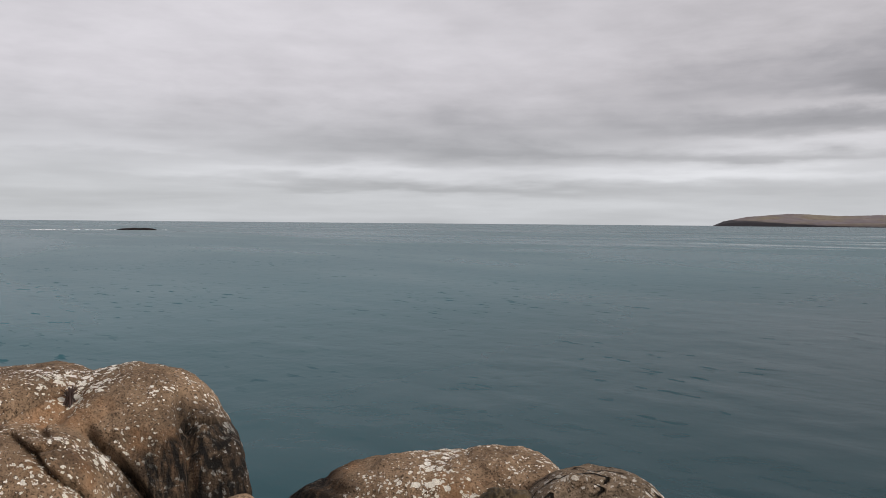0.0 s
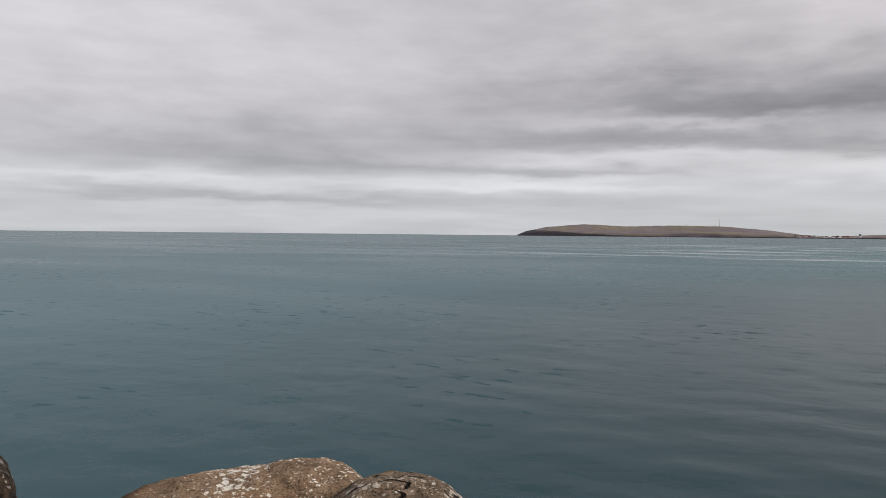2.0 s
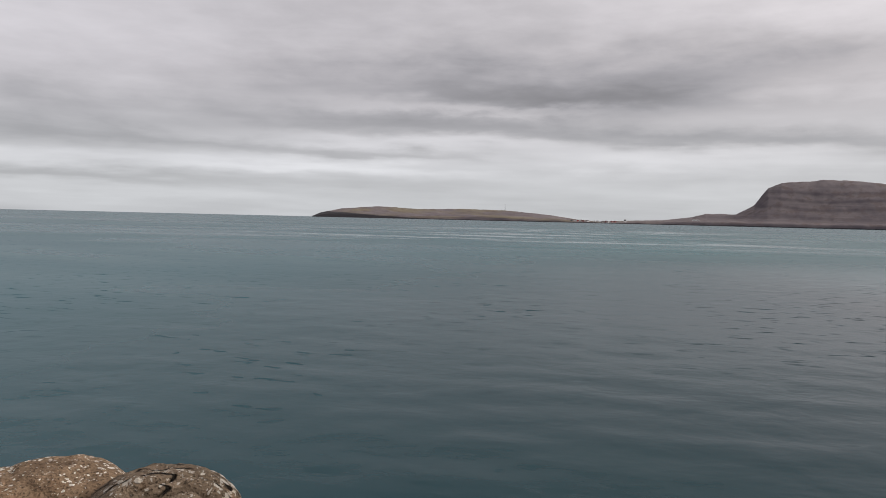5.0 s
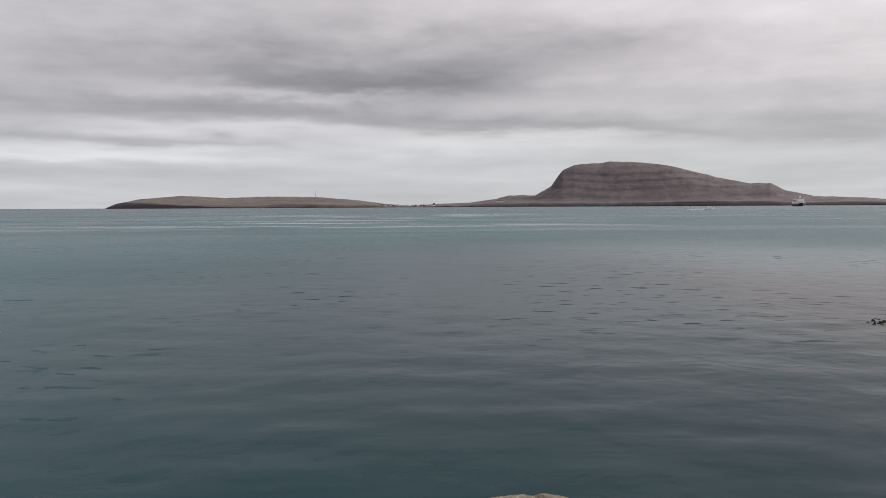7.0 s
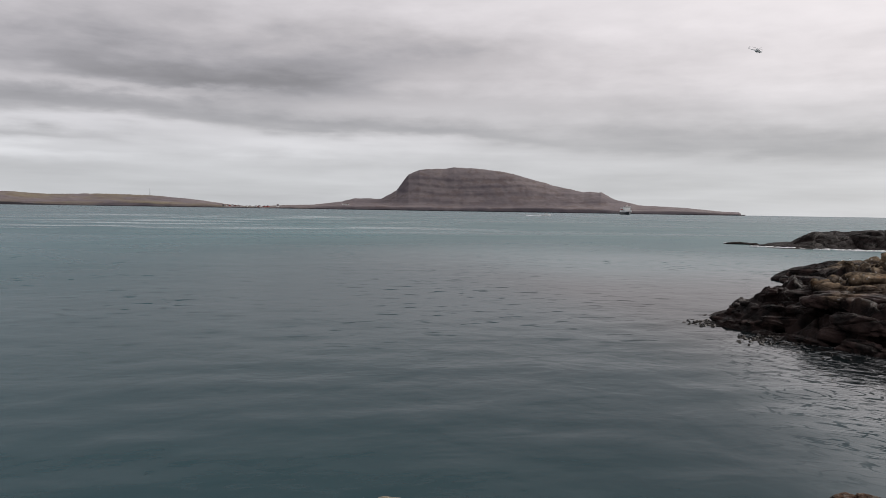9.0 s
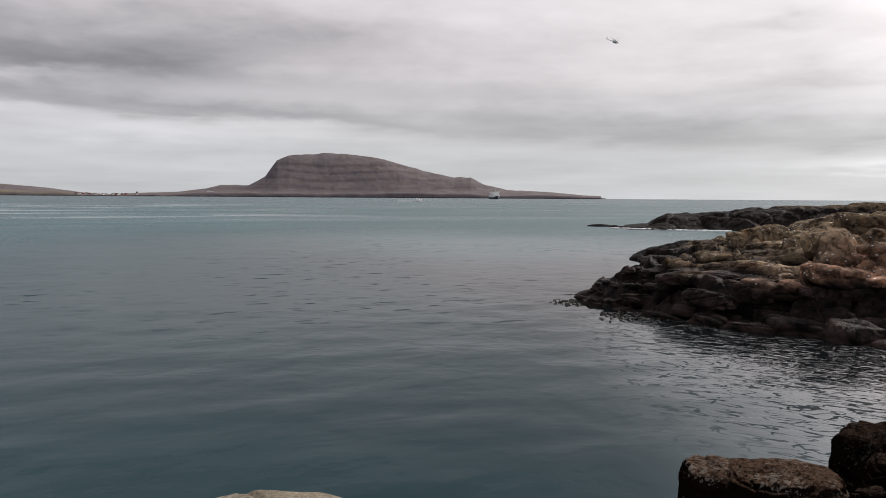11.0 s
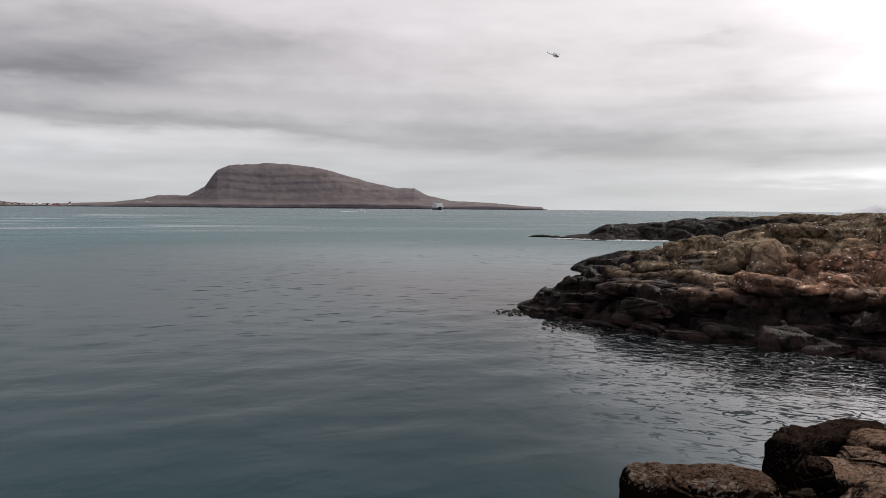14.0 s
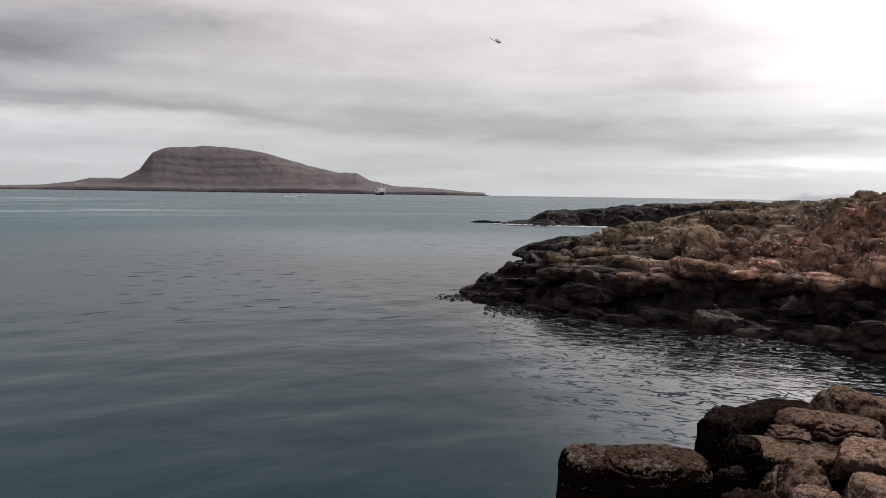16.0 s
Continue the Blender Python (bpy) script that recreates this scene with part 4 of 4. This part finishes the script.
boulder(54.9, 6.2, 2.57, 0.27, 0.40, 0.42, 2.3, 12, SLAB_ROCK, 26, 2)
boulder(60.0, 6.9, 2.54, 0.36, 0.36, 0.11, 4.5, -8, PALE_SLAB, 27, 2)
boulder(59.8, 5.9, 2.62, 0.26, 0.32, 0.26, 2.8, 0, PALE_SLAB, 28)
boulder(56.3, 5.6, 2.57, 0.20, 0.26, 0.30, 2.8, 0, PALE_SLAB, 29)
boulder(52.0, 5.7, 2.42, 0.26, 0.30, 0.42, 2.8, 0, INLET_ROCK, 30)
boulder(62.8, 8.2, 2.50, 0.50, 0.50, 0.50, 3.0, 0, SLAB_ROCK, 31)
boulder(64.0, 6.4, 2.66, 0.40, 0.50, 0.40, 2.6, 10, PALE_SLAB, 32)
for az, z, r, seed in ((-62.9, 2.99, 0.14, 41), (-57.9, 2.97, 0.10, 42)):
    shore_rock("small_rock", az, 3.3, z, "small pale lichen-covered rock at the large rock's foot", ((0, 0, 0, r, r, 0.30, 0, 2.4), (0, 0, -0.25, r, r, 0.25, 0, 2.6)), SHORE_ROCK, base=FIRST, seed=seed, sub=5, lump=0.06)

def weed_tuft():
    """Dry dark weed caught in the crack on top of the large rock."""
    foot = Matrix.Translation(place(-65, 4.6, 2.85) + Vector((*FIRST, 0))) @ Matrix.Rotation(radians(65), 4, "Z") @ Vector((-0.33, -0.14, 0.70))
    rng = random.Random(61)
    bm = bmesh.new()
    for _ in range(30):
        a, out, tall = rng.uniform(0, 6.28), rng.uniform(0.01, 0.05), rng.uniform(0.02, 0.07)
        mid = (out * 0.4 * math.cos(a), out * 0.4 * math.sin(a), tall * 0.6)
        rod(bm, (rng.gauss(0, 0.02), rng.gauss(0, 0.02), -0.04), mid, 0.006, 0.004, 5)
        rod(bm, mid, (out * math.cos(a), out * math.sin(a), tall), 0.004, 0.0015, 5)
    ob = mesh_part("weed_tuft", bm, DRY_WEED)
    ob.matrix_world = Matrix.Translation(foot)
    tagged(ob, "dry dark red-brown weed caught in a rock crack", "weed")


weed_tuft()

tagged(shore_rock("moss_cushion", -38.4, 3.55, 3.17, "small olive-brown moss cushion between two shore rocks",
           ((0, 0, 0, 0.07, 0.06, 0.06, 0, 2.2), (0.07, 0.03, 0.01, 0.05, 0.05, 0.05, 0, 2.2), (-0.06, 0.05, 0, 0.05, 0.05, 0.05, 0, 2.2), (0.01, 0.06, -0.08, 0.10, 0.09, 0.12, 0, 2.4)),
           MOSS, base=FIRST, seed=44, sub=5, rough=0.22, lump=0.12, k=0.02), category="moss")

# ---------------------------------------------------------------- rocks out at sea
shore_rock("skerry", -65.0, 380, -0.6, "low black skerry awash in the sea",
           ((0.5, 0, 0, 7.5, 3, 1.5, 0, 2.2), (-4.5, 0, 0, 4.5, 2.5, 1.2, 0, 2.2), (4.6, 0, 0, 4, 2.5, 1.3, 0, 2.2)), FAR_ROCK, seed=31, sub=5, rough=0.05, lump=0.06, k=0.3)
shore_rock("dark_ledge", 38.6, 58, 0.2, "low black rock ledge at the back of the headland",
           ((0.6, 0, 0, 2.9, 2.0, 1.25, 0, 2.6), (-1.9, 0, 0.35, 1.3, 1.2, 0.62, 0, 2.4), (-3.0, 0, 0.0, 0.9, 0.9, 0.45, 0, 2.4), (1.0, 0, -0.6, 3.0, 2.0, 0.8, 0, 3)),
           FAR_ROCK, seed=33, sub=6, rough=0.05, lump=0.05, k=0.10, chops=((-0.35, -0.2, 1, 1.25),), cracks=((0.1, -0.4, 1, 0.6, 0.08, 0.04), (1, 0.3, 0.2, -0.6, 0.08, 0.04)))
for az, d, wide in ((32.5, 125, 2.0), (34.3, 119, 1.1), (35.4, 117, 1.3), (33.6, 122, 0.7)):
    tagged(shore_rock("low_skerry", az, d, -0.1, "low black rock awash off the point", ((0, 0, 0, wide, 0.8, 0.42, 0, 2.3), (wide * 0.5, 0.2, 0, wide * 0.6, 0.6, 0.34, 0, 2.3)), FAR_ROCK, seed=int(az), sub=4, rough=0.06, lump=0.08), group="rocks off the point")


# ---------------------------------------------------------------- vessels and aircraft
def thing(name, label, category, at, turn=0.0, group=""):
    ob = new(name)
    ob.matrix_world = Matrix.Translation(at) @ Matrix.Rotation(radians(turn), 4, "Z")
    return tagged(ob, label, category, group)


def hull(length, beam, depth, sheer, z0=0.0):
    """A ship's hull along +y: pointed raked bow, square stern."""
    bm = bmesh.new()
    rings = []
    for i in range(13):
        t = i / 12
        half = beam / 2 * (1.0 if t < 0.62 else max(0.03, 1 - ((t - 0.62) / 0.38) ** 2.0))
        y = (t - 0.5) * length
        rake = 0.05 * length * max(0, (t - 0.7) / 0.3)
        top = z0 + depth + sheer * max(0, (t - 0.5) / 0.5) ** 2
        row = []
        for sx in (-1, 1):
            row.append([bm.verts.new((sx * half * 0.75, y, z0 - depth * 0.3)), bm.verts.new((sx * half, y + rake * 0.3, z0 + depth * 0.3)), bm.verts.new((sx * half, y + rake, top))])
        rings.append(row[0][::-1] + row[1])
    for a, b in zip(rings, rings[1:]):
        for k in range(5):
            bm.faces.new((a[k], a[k + 1], b[k + 1], b[k]))
        bm.faces.new((a[5], a[0], b[0], b[5]))
    bm.faces.new(rings[0])
    bm.faces.new(rings[-1][::-1])
    return bm


def ferry():
    ship = thing("ferry", "white ferry with a dark hull lying off the island", "ship", place(24.9, 2050), -24.9 + 194)
    mesh_part("hull", hull(62, 18.5, 6.6, 1.6), NAVY, ship, "dark painted hull")
    mesh_part("superstructure", box(bmesh.new(), 0, -4, 9.6, 18.0, 52, 6.8, 0.4), WHITE, ship, "white painted decks")
    mesh_part("upper_deck", box(bmesh.new(), 0, -6, 15.3, 16.5, 38, 5.0, 0.4), WHITE, ship)
    bridge = mesh_part("bridge", box(bmesh.new(), 0, 11, 19.0, 19.0, 6, 3.2, 0.3), WHITE, ship)
    mesh_part("bridge_window", box(bmesh.new(), 0, 14.0, 19.3, 17.5, 0.3, 1.0), PANE, bridge)
    mesh_part("funnel", box(bmesh.new(), 0, -16, 20.0, 4, 6, 4.8, 0.5, 0.8), NAVY, ship, "dark funnel")
    mesh_part("mast", rod(rod(bmesh.new(), (0, 9, 20), (0, 9, 26), 0.35, 0.15), (-2, 9, 23.5), (2, 9, 23.5), 0.12), WHITE, ship)
    for sx in (-1, 1):
        for i in range(9):
            mesh_part("window", box(bmesh.new(), sx * 9.02, -24 + i * 5, 10.6, 0.1, 2.2, 1.1), PANE, ship)
    for sx in (-1, 1):
        for i in range(3):
            mesh_part("lifeboat", box(bmesh.new(), sx * 9.0, -18 + i * 9, 13.6, 1.8, 6, 1.5, 0.5), RED, ship, "orange-red lifeboat")


def fishing_boat():
    d = 780
    boat = thing("fishing_boat", "small white fishing boat under way with a wake", "boat", place(19.1, d), -19.1 - 75)
    mesh_part("hull", hull(10, 3.2, 1.3, 0.8), WHITE, boat, "white hull")
    cabin = mesh_part("wheelhouse", box(bmesh.new(), 0, 1.0, 2.2, 2.2, 2.8, 2.0, 0.1, 0.92), WHITE, boat)
    mesh_part("window", box(bmesh.new(), 0, 2.38, 2.6, 1.6, 0.08, 0.6), PANE, cabin)
    mesh_part("mast", rod(bmesh.new(), (0, 0.6, 3.1), (0, 0.6, 5.4), 0.08, 0.05), GREY, boat)
    bm = bmesh.new()
    rng = random.Random(4)
    for i in range(70):
        t = rng.random() ** 0.7
        bmesh.ops.create_icosphere(bm, subdivisions=1, radius=1, matrix=Matrix.LocRotScale((rng.gauss(0, 0.4 + 1.2 * t), -4 - 15 * t, 0.05), None, (rng.uniform(0.5, 1.1), rng.uniform(0.9, 2.0), 0.45)))
    foam = mesh_part("wake_foam", bm, FOAM, smooth=True)
    foam.matrix_world = boat.matrix_world
    tagged(foam, "white broken foam behind the fishing boat", "foam", kind="stuff")


def helicopter():
    """A two-bladed rescue helicopter, its nose along +x; rotors at rest."""
    craft = thing("helicopter", "white and dark helicopter flying under the clouds", "helicopter", place(33.4, 900, 4.5 + 900 * math.tan(radians(11.1))), 0)
    craft.matrix_world = Matrix.Translation(place(33.4, 900, 4.5 + 900 * math.tan(radians(11.1)))) @ Matrix.Rotation(radians(-33.4 + 8), 4, "Z") @ Matrix.Rotation(radians(12), 4, "Y")
    bm = bmesh.new()
    rows = ((-2.6, 0.55, 0.75, 0.25), (-1.6, 1.1, 1.0, 0.05), (0.0, 1.3, 1.15, 0.0), (2.0, 1.3, 1.15, 0.0), (3.4, 1.15, 0.95, -0.1), (4.4, 0.75, 0.6, -0.3), (5.0, 0.2, 0.18, -0.45))
    rings = [[bm.verts.new((x, w * math.cos(a), dz + h * math.sin(a))) for a in [k * math.pi / 6 for k in range(12)]] for x, w, h, dz in rows]
    for a, b in zip(rings, rings[1:]):
        for k in range(12):
            bm.faces.new((a[k], a[(k + 1) % 12], b[(k + 1) % 12], b[k]))
    bm.faces.new(rings[0])
    bm.faces.new(rings[-1])
    body = mesh_part("fuselage", bm, WHITE, craft, "white cabin", True)
    mesh_part("belly", box(bmesh.new(), 0.8, 0, -0.95, 5.6, 1.7, 0.5, 0.15), NAVY, craft, "dark underside")
    mesh_part("windscreen", box(bmesh.new(), 3.9, 0, 0.35, 1.0, 1.7, 0.7, 0.2, 0.7), PANE, body)
    for sy in (-1, 1):
        for x in (0.2, 1.7):
            mesh_part("window", box(bmesh.new(), x, sy * 1.27, 0.3, 1.1, 0.08, 0.7), PANE, body)
    mesh_part("engine_housing", box(bmesh.new(), -0.2, 0, 1.5, 3.8, 1.3, 0.9, 0.25, 0.8), WHITE, craft)
    mesh_part("tail_boom", rod(bmesh.new(), (-2.3, 0, 0.35), (-8.6, 0, 0.9), 0.55, 0.2), WHITE, craft)
    mesh_part("fin", box(bmesh.new(), -9.1, 0, 1.9, 0.9, 0.15, 2.3, 0.05, 0.6), WHITE, craft)
    mesh_part("stabiliser", box(bmesh.new(), -6.6, 0, 0.75, 0.7, 2.8, 0.08), WHITE, craft)
    mast = mesh_part("rotor_mast", rod(bmesh.new(), (0, 0, 1.9), (0, 0, 2.7), 0.14), GREY, craft)
    for a in (25, 115, 205, 295):
        blade = mesh_part("rotor_blade", box(bmesh.new(), 3.4, 0, 2.65, 6.6, 0.36, 0.05), GREY, mast)
        blade.matrix_basis = Matrix.Rotation(radians(a), 4, "Z")
    for a in (40, 220):
        tail = mesh_part("tail_rotor_blade", box(bmesh.new(), 0, 0, 0.65, 0.18, 0.04, 1.3), GREY, craft)
        tail.matrix_basis = Matrix.Translation((-9.2, 0.25, 2.6)) @ Matrix.Rotation(radians(a), 4, "Y")
    for sy in (-1, 1):
        skid = mesh_part("skid", rod(bmesh.new(), (-1.6, sy * 1.25, -1.75), (3.2, sy * 1.25, -1.7), 0.07), GREY, craft)
        for x in (-0.4, 1.8):
            mesh_part("strut", rod(bmesh.new(), (x, sy * 0.7, -1.0), (x, sy * 1.25, -1.72), 0.05), GREY, skid)


ferry()
fishing_boat()
helicopter()


# ---------------------------------------------------------------- village, mast, weed and foam
def house(at, turn, w, d, h, mat, label):
    ob = thing("house", label, "house", at, turn, "village houses")
    mesh_part("wall", box(bmesh.new(), 0, 0, h / 2, w, d, h), mat, ob)
    bm = bmesh.new()
    v = [bm.verts.new(c) for c in ((-w / 2 - 0.3, -d / 2 - 0.3, h), (w / 2 + 0.3, -d / 2 - 0.3, h), (w / 2 + 0.3, d / 2 + 0.3, h), (-w / 2 - 0.3, d / 2 + 0.3, h), (-w / 2 - 0.3, 0, h + d * 0.4), (w / 2 + 0.3, 0, h + d * 0.4))]
    for f in ((0, 1, 5, 4), (2, 3, 4, 5), (0, 4, 3), (1, 2, 5), (3, 2, 1, 0)):
        bm.faces.new([v[i] for i in f])
    mesh_part("roof", bm, ROOF, ob)
    for i in range(3):
        mesh_part("window", box(bmesh.new(), (i - 1) * w * 0.3, -d / 2 - 0.05, h * 0.55, w * 0.14, 0.1, h * 0.3), PANE, ob)


def island_ground(az, away):
    hit = scene.ray_cast(bpy.context.evaluated_depsgraph_get(), place(az, away, 400), Vector((0, 0, -1)))
    return hit[1].z if hit[0] else 0.0


def village():
    rng = random.Random(12)
    for i in range(22):
        az = rng.uniform(-4.9, -0.6)
        away = 3950 - rng.uniform(215, 312)
        mat, word = rng.choice(((WHITE, "white"), (WHITE, "white"), (WHITE, "white"), (GREY, "grey"), (RED, "red")))
        house(place(az, away, island_ground(az, away) - 0.3), rng.uniform(-60, 60), rng.uniform(8, 13), rng.uniform(6, 8), rng.uniform(3, 4.5), mat, word + " gabled house in the island village")
    for az, away, w in ((4.12, 3690, 18), (4.35, 3692, 11)):
        house(place(az, away, island_ground(az, away) - 0.3), 10, w, 9, 6, WHITE, "white farm building on the grassy slope")


def mast():
    foot = place(-9.44, 3945)
    foot.z = island_ground(-9.44, 3945) - 1
    ob = thing("radio_mast", "thin grey lattice mast on the island's crest", "mast", foot)
    for a in range(3):
        c, s = math.cos(a * 2.094), math.sin(a * 2.094)
        mesh_part("leg", rod(bmesh.new(), (1.4 * c, 1.4 * s, 0), (0.5 * c, 0.5 * s, 34), 0.35, 0.25, 6), GREY, ob)
    for k in range(9):
        z, r = 2 + k * 3.8, 1.4 - 0.9 * (2 + k * 3.8) / 34
        bm = bmesh.new()
        for a in range(3):
            rod(bm, (r * math.cos(a * 2.094), r * math.sin(a * 2.094), z), (r * math.cos(a * 2.094 + 2.094), r * math.sin(a * 2.094 + 2.094), z + 1.5), 0.12, None, 5)
        mesh_part("brace", bm, GREY, ob)


def weed():
    """Kelp and wrack heads breaking the surface along the headland's foot."""
    rng = random.Random(21)
    bm = bmesh.new()
    for c_az, c_d, n_heads, spread in ((30.3, 33.6, 70, 0.55), (31.2, 33.0, 50, 0.5), (34.6, 30.3, 60, 0.7), (36.2, 29.6, 50, 0.7), (39.5, 28.3, 30, 0.9), (50.5, 26.0, 40, 1.2), (54.0, 25.6, 40, 1.2)):
        c = place(c_az, c_d)
        for _ in range(n_heads):
            x, y = c.x + rng.gauss(0, spread), c.y + rng.gauss(0, spread * 0.6)
            a, r, hgt = rng.uniform(0, 6.28), rng.uniform(0.06, 0.16), rng.uniform(0.02, 0.06)
            u = Vector((math.cos(a), math.sin(a), 0)) * r
            w = Vector((-u.y, u.x, 0)) * 0.5
            top = Vector((x, y, hgt)) + u * rng.uniform(0, 1)
            base = [Vector((x, y, -0.05)) + u + w, Vector((x, y, -0.05)) - u + w, Vector((x, y, -0.05)) - u - w, Vector((x, y, -0.05)) + u - w]
            vs = [bm.verts.new(p) for p in base] + [bm.verts.new(top + w * 0.8), bm.verts.new(top - w * 0.8)]
            for f in ((0, 1, 4), (1, 2, 5, 4), (2, 3, 5), (3, 0, 4, 5)):
                bm.faces.new([vs[i] for i in f])
    tagged(mesh_part("seaweed", bm, KELP), "dark brown seaweed floating at the waterline", "seaweed", kind="stuff")


def foam():
    """Surf along the low point and the skerry."""
    rng = random.Random(23)
    bm = bmesh.new()
    for a0, a1, d0, d1, count, w in ((31.7, 33.0, 127, 126, 20, 0.8), (33.4, 36.6, 118, 114.5, 40, 0.6), (37.5, 41.5, 113.6, 113.6, 36, 0.6), (35.0, 35.9, 33.5, 35, 0, 0.2), (-71.5, -66.2, 379, 379, 34, 1.6), (-63.8, -62.9, 379, 379, 5, 1.2)):
        for _ in range(count):
            t = rng.random()
            p = place(a0 + (a1 - a0) * t, d0 + (d1 - d0) * t + rng.gauss(0, 0.6))
            bmesh.ops.create_icosphere(bm, subdivisions=1, radius=1, matrix=Matrix.LocRotScale((p.x, p.y, 0.03), Euler((0, 0, rng.uniform(-0.9, -0.4))), (w * rng.uniform(0.5, 1.4), w * rng.uniform(0.2, 0.5), 0.14)))
    tagged(mesh_part("surf", bm, FOAM, smooth=True), "thin white surf round low rocks", "foam", kind="stuff")


village()
mast()
weed()
foam()


# ---------------------------------------------------------------- stones of the headland
def stone_shapes():
    """A dozen rounded, slightly blocky stones about one metre half-wide."""
    shapes = []
    for i in range(12):
        rng = random.Random(100 + i)
        blobs = [(0, 0, 0, 1, rng.uniform(0.7, 1.0), rng.uniform(0.36, 0.6), rng.uniform(-30, 30), rng.uniform(2.8, 5.5))]
        blobs.append((rng.uniform(-0.5, 0.5), rng.uniform(-0.3, 0.3), rng.uniform(-0.1, 0.15), rng.uniform(0.45, 0.7), rng.uniform(0.4, 0.7), rng.uniform(0.35, 0.6), rng.uniform(0, 90), 2.6))
        cut = [(rng.uniform(-1, 1), rng.uniform(-1, 1), rng.uniform(0, 1.2), rng.uniform(-0.4, 0.4), 0.10, 0.045) for _ in range(4)]
        chip = [(rng.uniform(-1, 1), rng.uniform(-1, 1), rng.uniform(-0.2, 1.0), rng.uniform(0.5, 0.7)) for _ in range(5)]
        shapes.append(boulder_mesh("stone", blobs, cracks=cut, seed=50 + i, sub=5, rough=0.04, lump=0.09, k=0.06, mat=HEAD_ROCK, chops=chip))
    return shapes


def stones():
    rng = random.Random(7)
    shapes = stone_shapes()
    spots = []
    # a few large ones first: azimuth, distance past the water's edge, half width
    big = ((50.3, 14.0, 1.15), (46.5, 13.5, 0.95), (44.5, 12.5, 1.1), (52.5, 9.0, 1.1), (48.2, 9.5, 1.0), (43.5, 9.0, 0.8), (56.0, 11.0, 0.9), (58.5, 9.0, 0.9),
           (49.0, 2.6, 0.9), (54.0, 3.0, 0.85), (57.5, 2.8, 0.85), (51.5, 1.2, 1.0), (45.0, 2.2, 0.9), (40.5, 2.4, 0.9), (36.5, 2.2, 0.8))
    for az, u, r in big:
        spots.append((az, u, r * 1.15))
    while len(spots) < 300:
        az = rng.uniform(31.2, 61.0)
        u = 17 * rng.random() ** 1.4 - 0.2
        r = rng.choice((0.34, 0.42, 0.5, 0.6, 0.75, 0.9)) * rng.uniform(0.8, 1.25)
        if az < 36:
            u, r = min(u, 0.9 * (az - 30.5)), r * 0.42
        spots.append((az, u, r))
    edge = np.interp([s[0] for s in spots], (29.6, 31.6, 34.6, 41.7, 46.9, 54.4, 60, 75), (35.5, 33.4, 31.0, 28.4, 28.0, 26.8, 24.8, 21))
    d = edge + np.array([s[1] for s in spots])
    x, y, z = head_height(np.array([s[0] for s in spots]), d)
    for i, (az, u, r) in enumerate(spots):
        ob = new("stone", shapes[i % len(shapes)])
        flat = rng.uniform(0.52, 0.78) if az < 46 else rng.uniform(0.65, 1.0)
        turn = Euler((rng.uniform(-0.16, 0.16), rng.uniform(-0.16, 0.16), radians(-60) + rng.gauss(0, 0.5)))
        ob.matrix_world = Matrix.LocRotScale((x[i], y[i], max(z[i], 0.0) + r * rng.uniform(-0.12, 0.14)), turn, (r * rng.uniform(1.1, 1.6), r * rng.uniform(0.8, 1.0), r * flat))
        ob.parent = HEADLAND


stones()
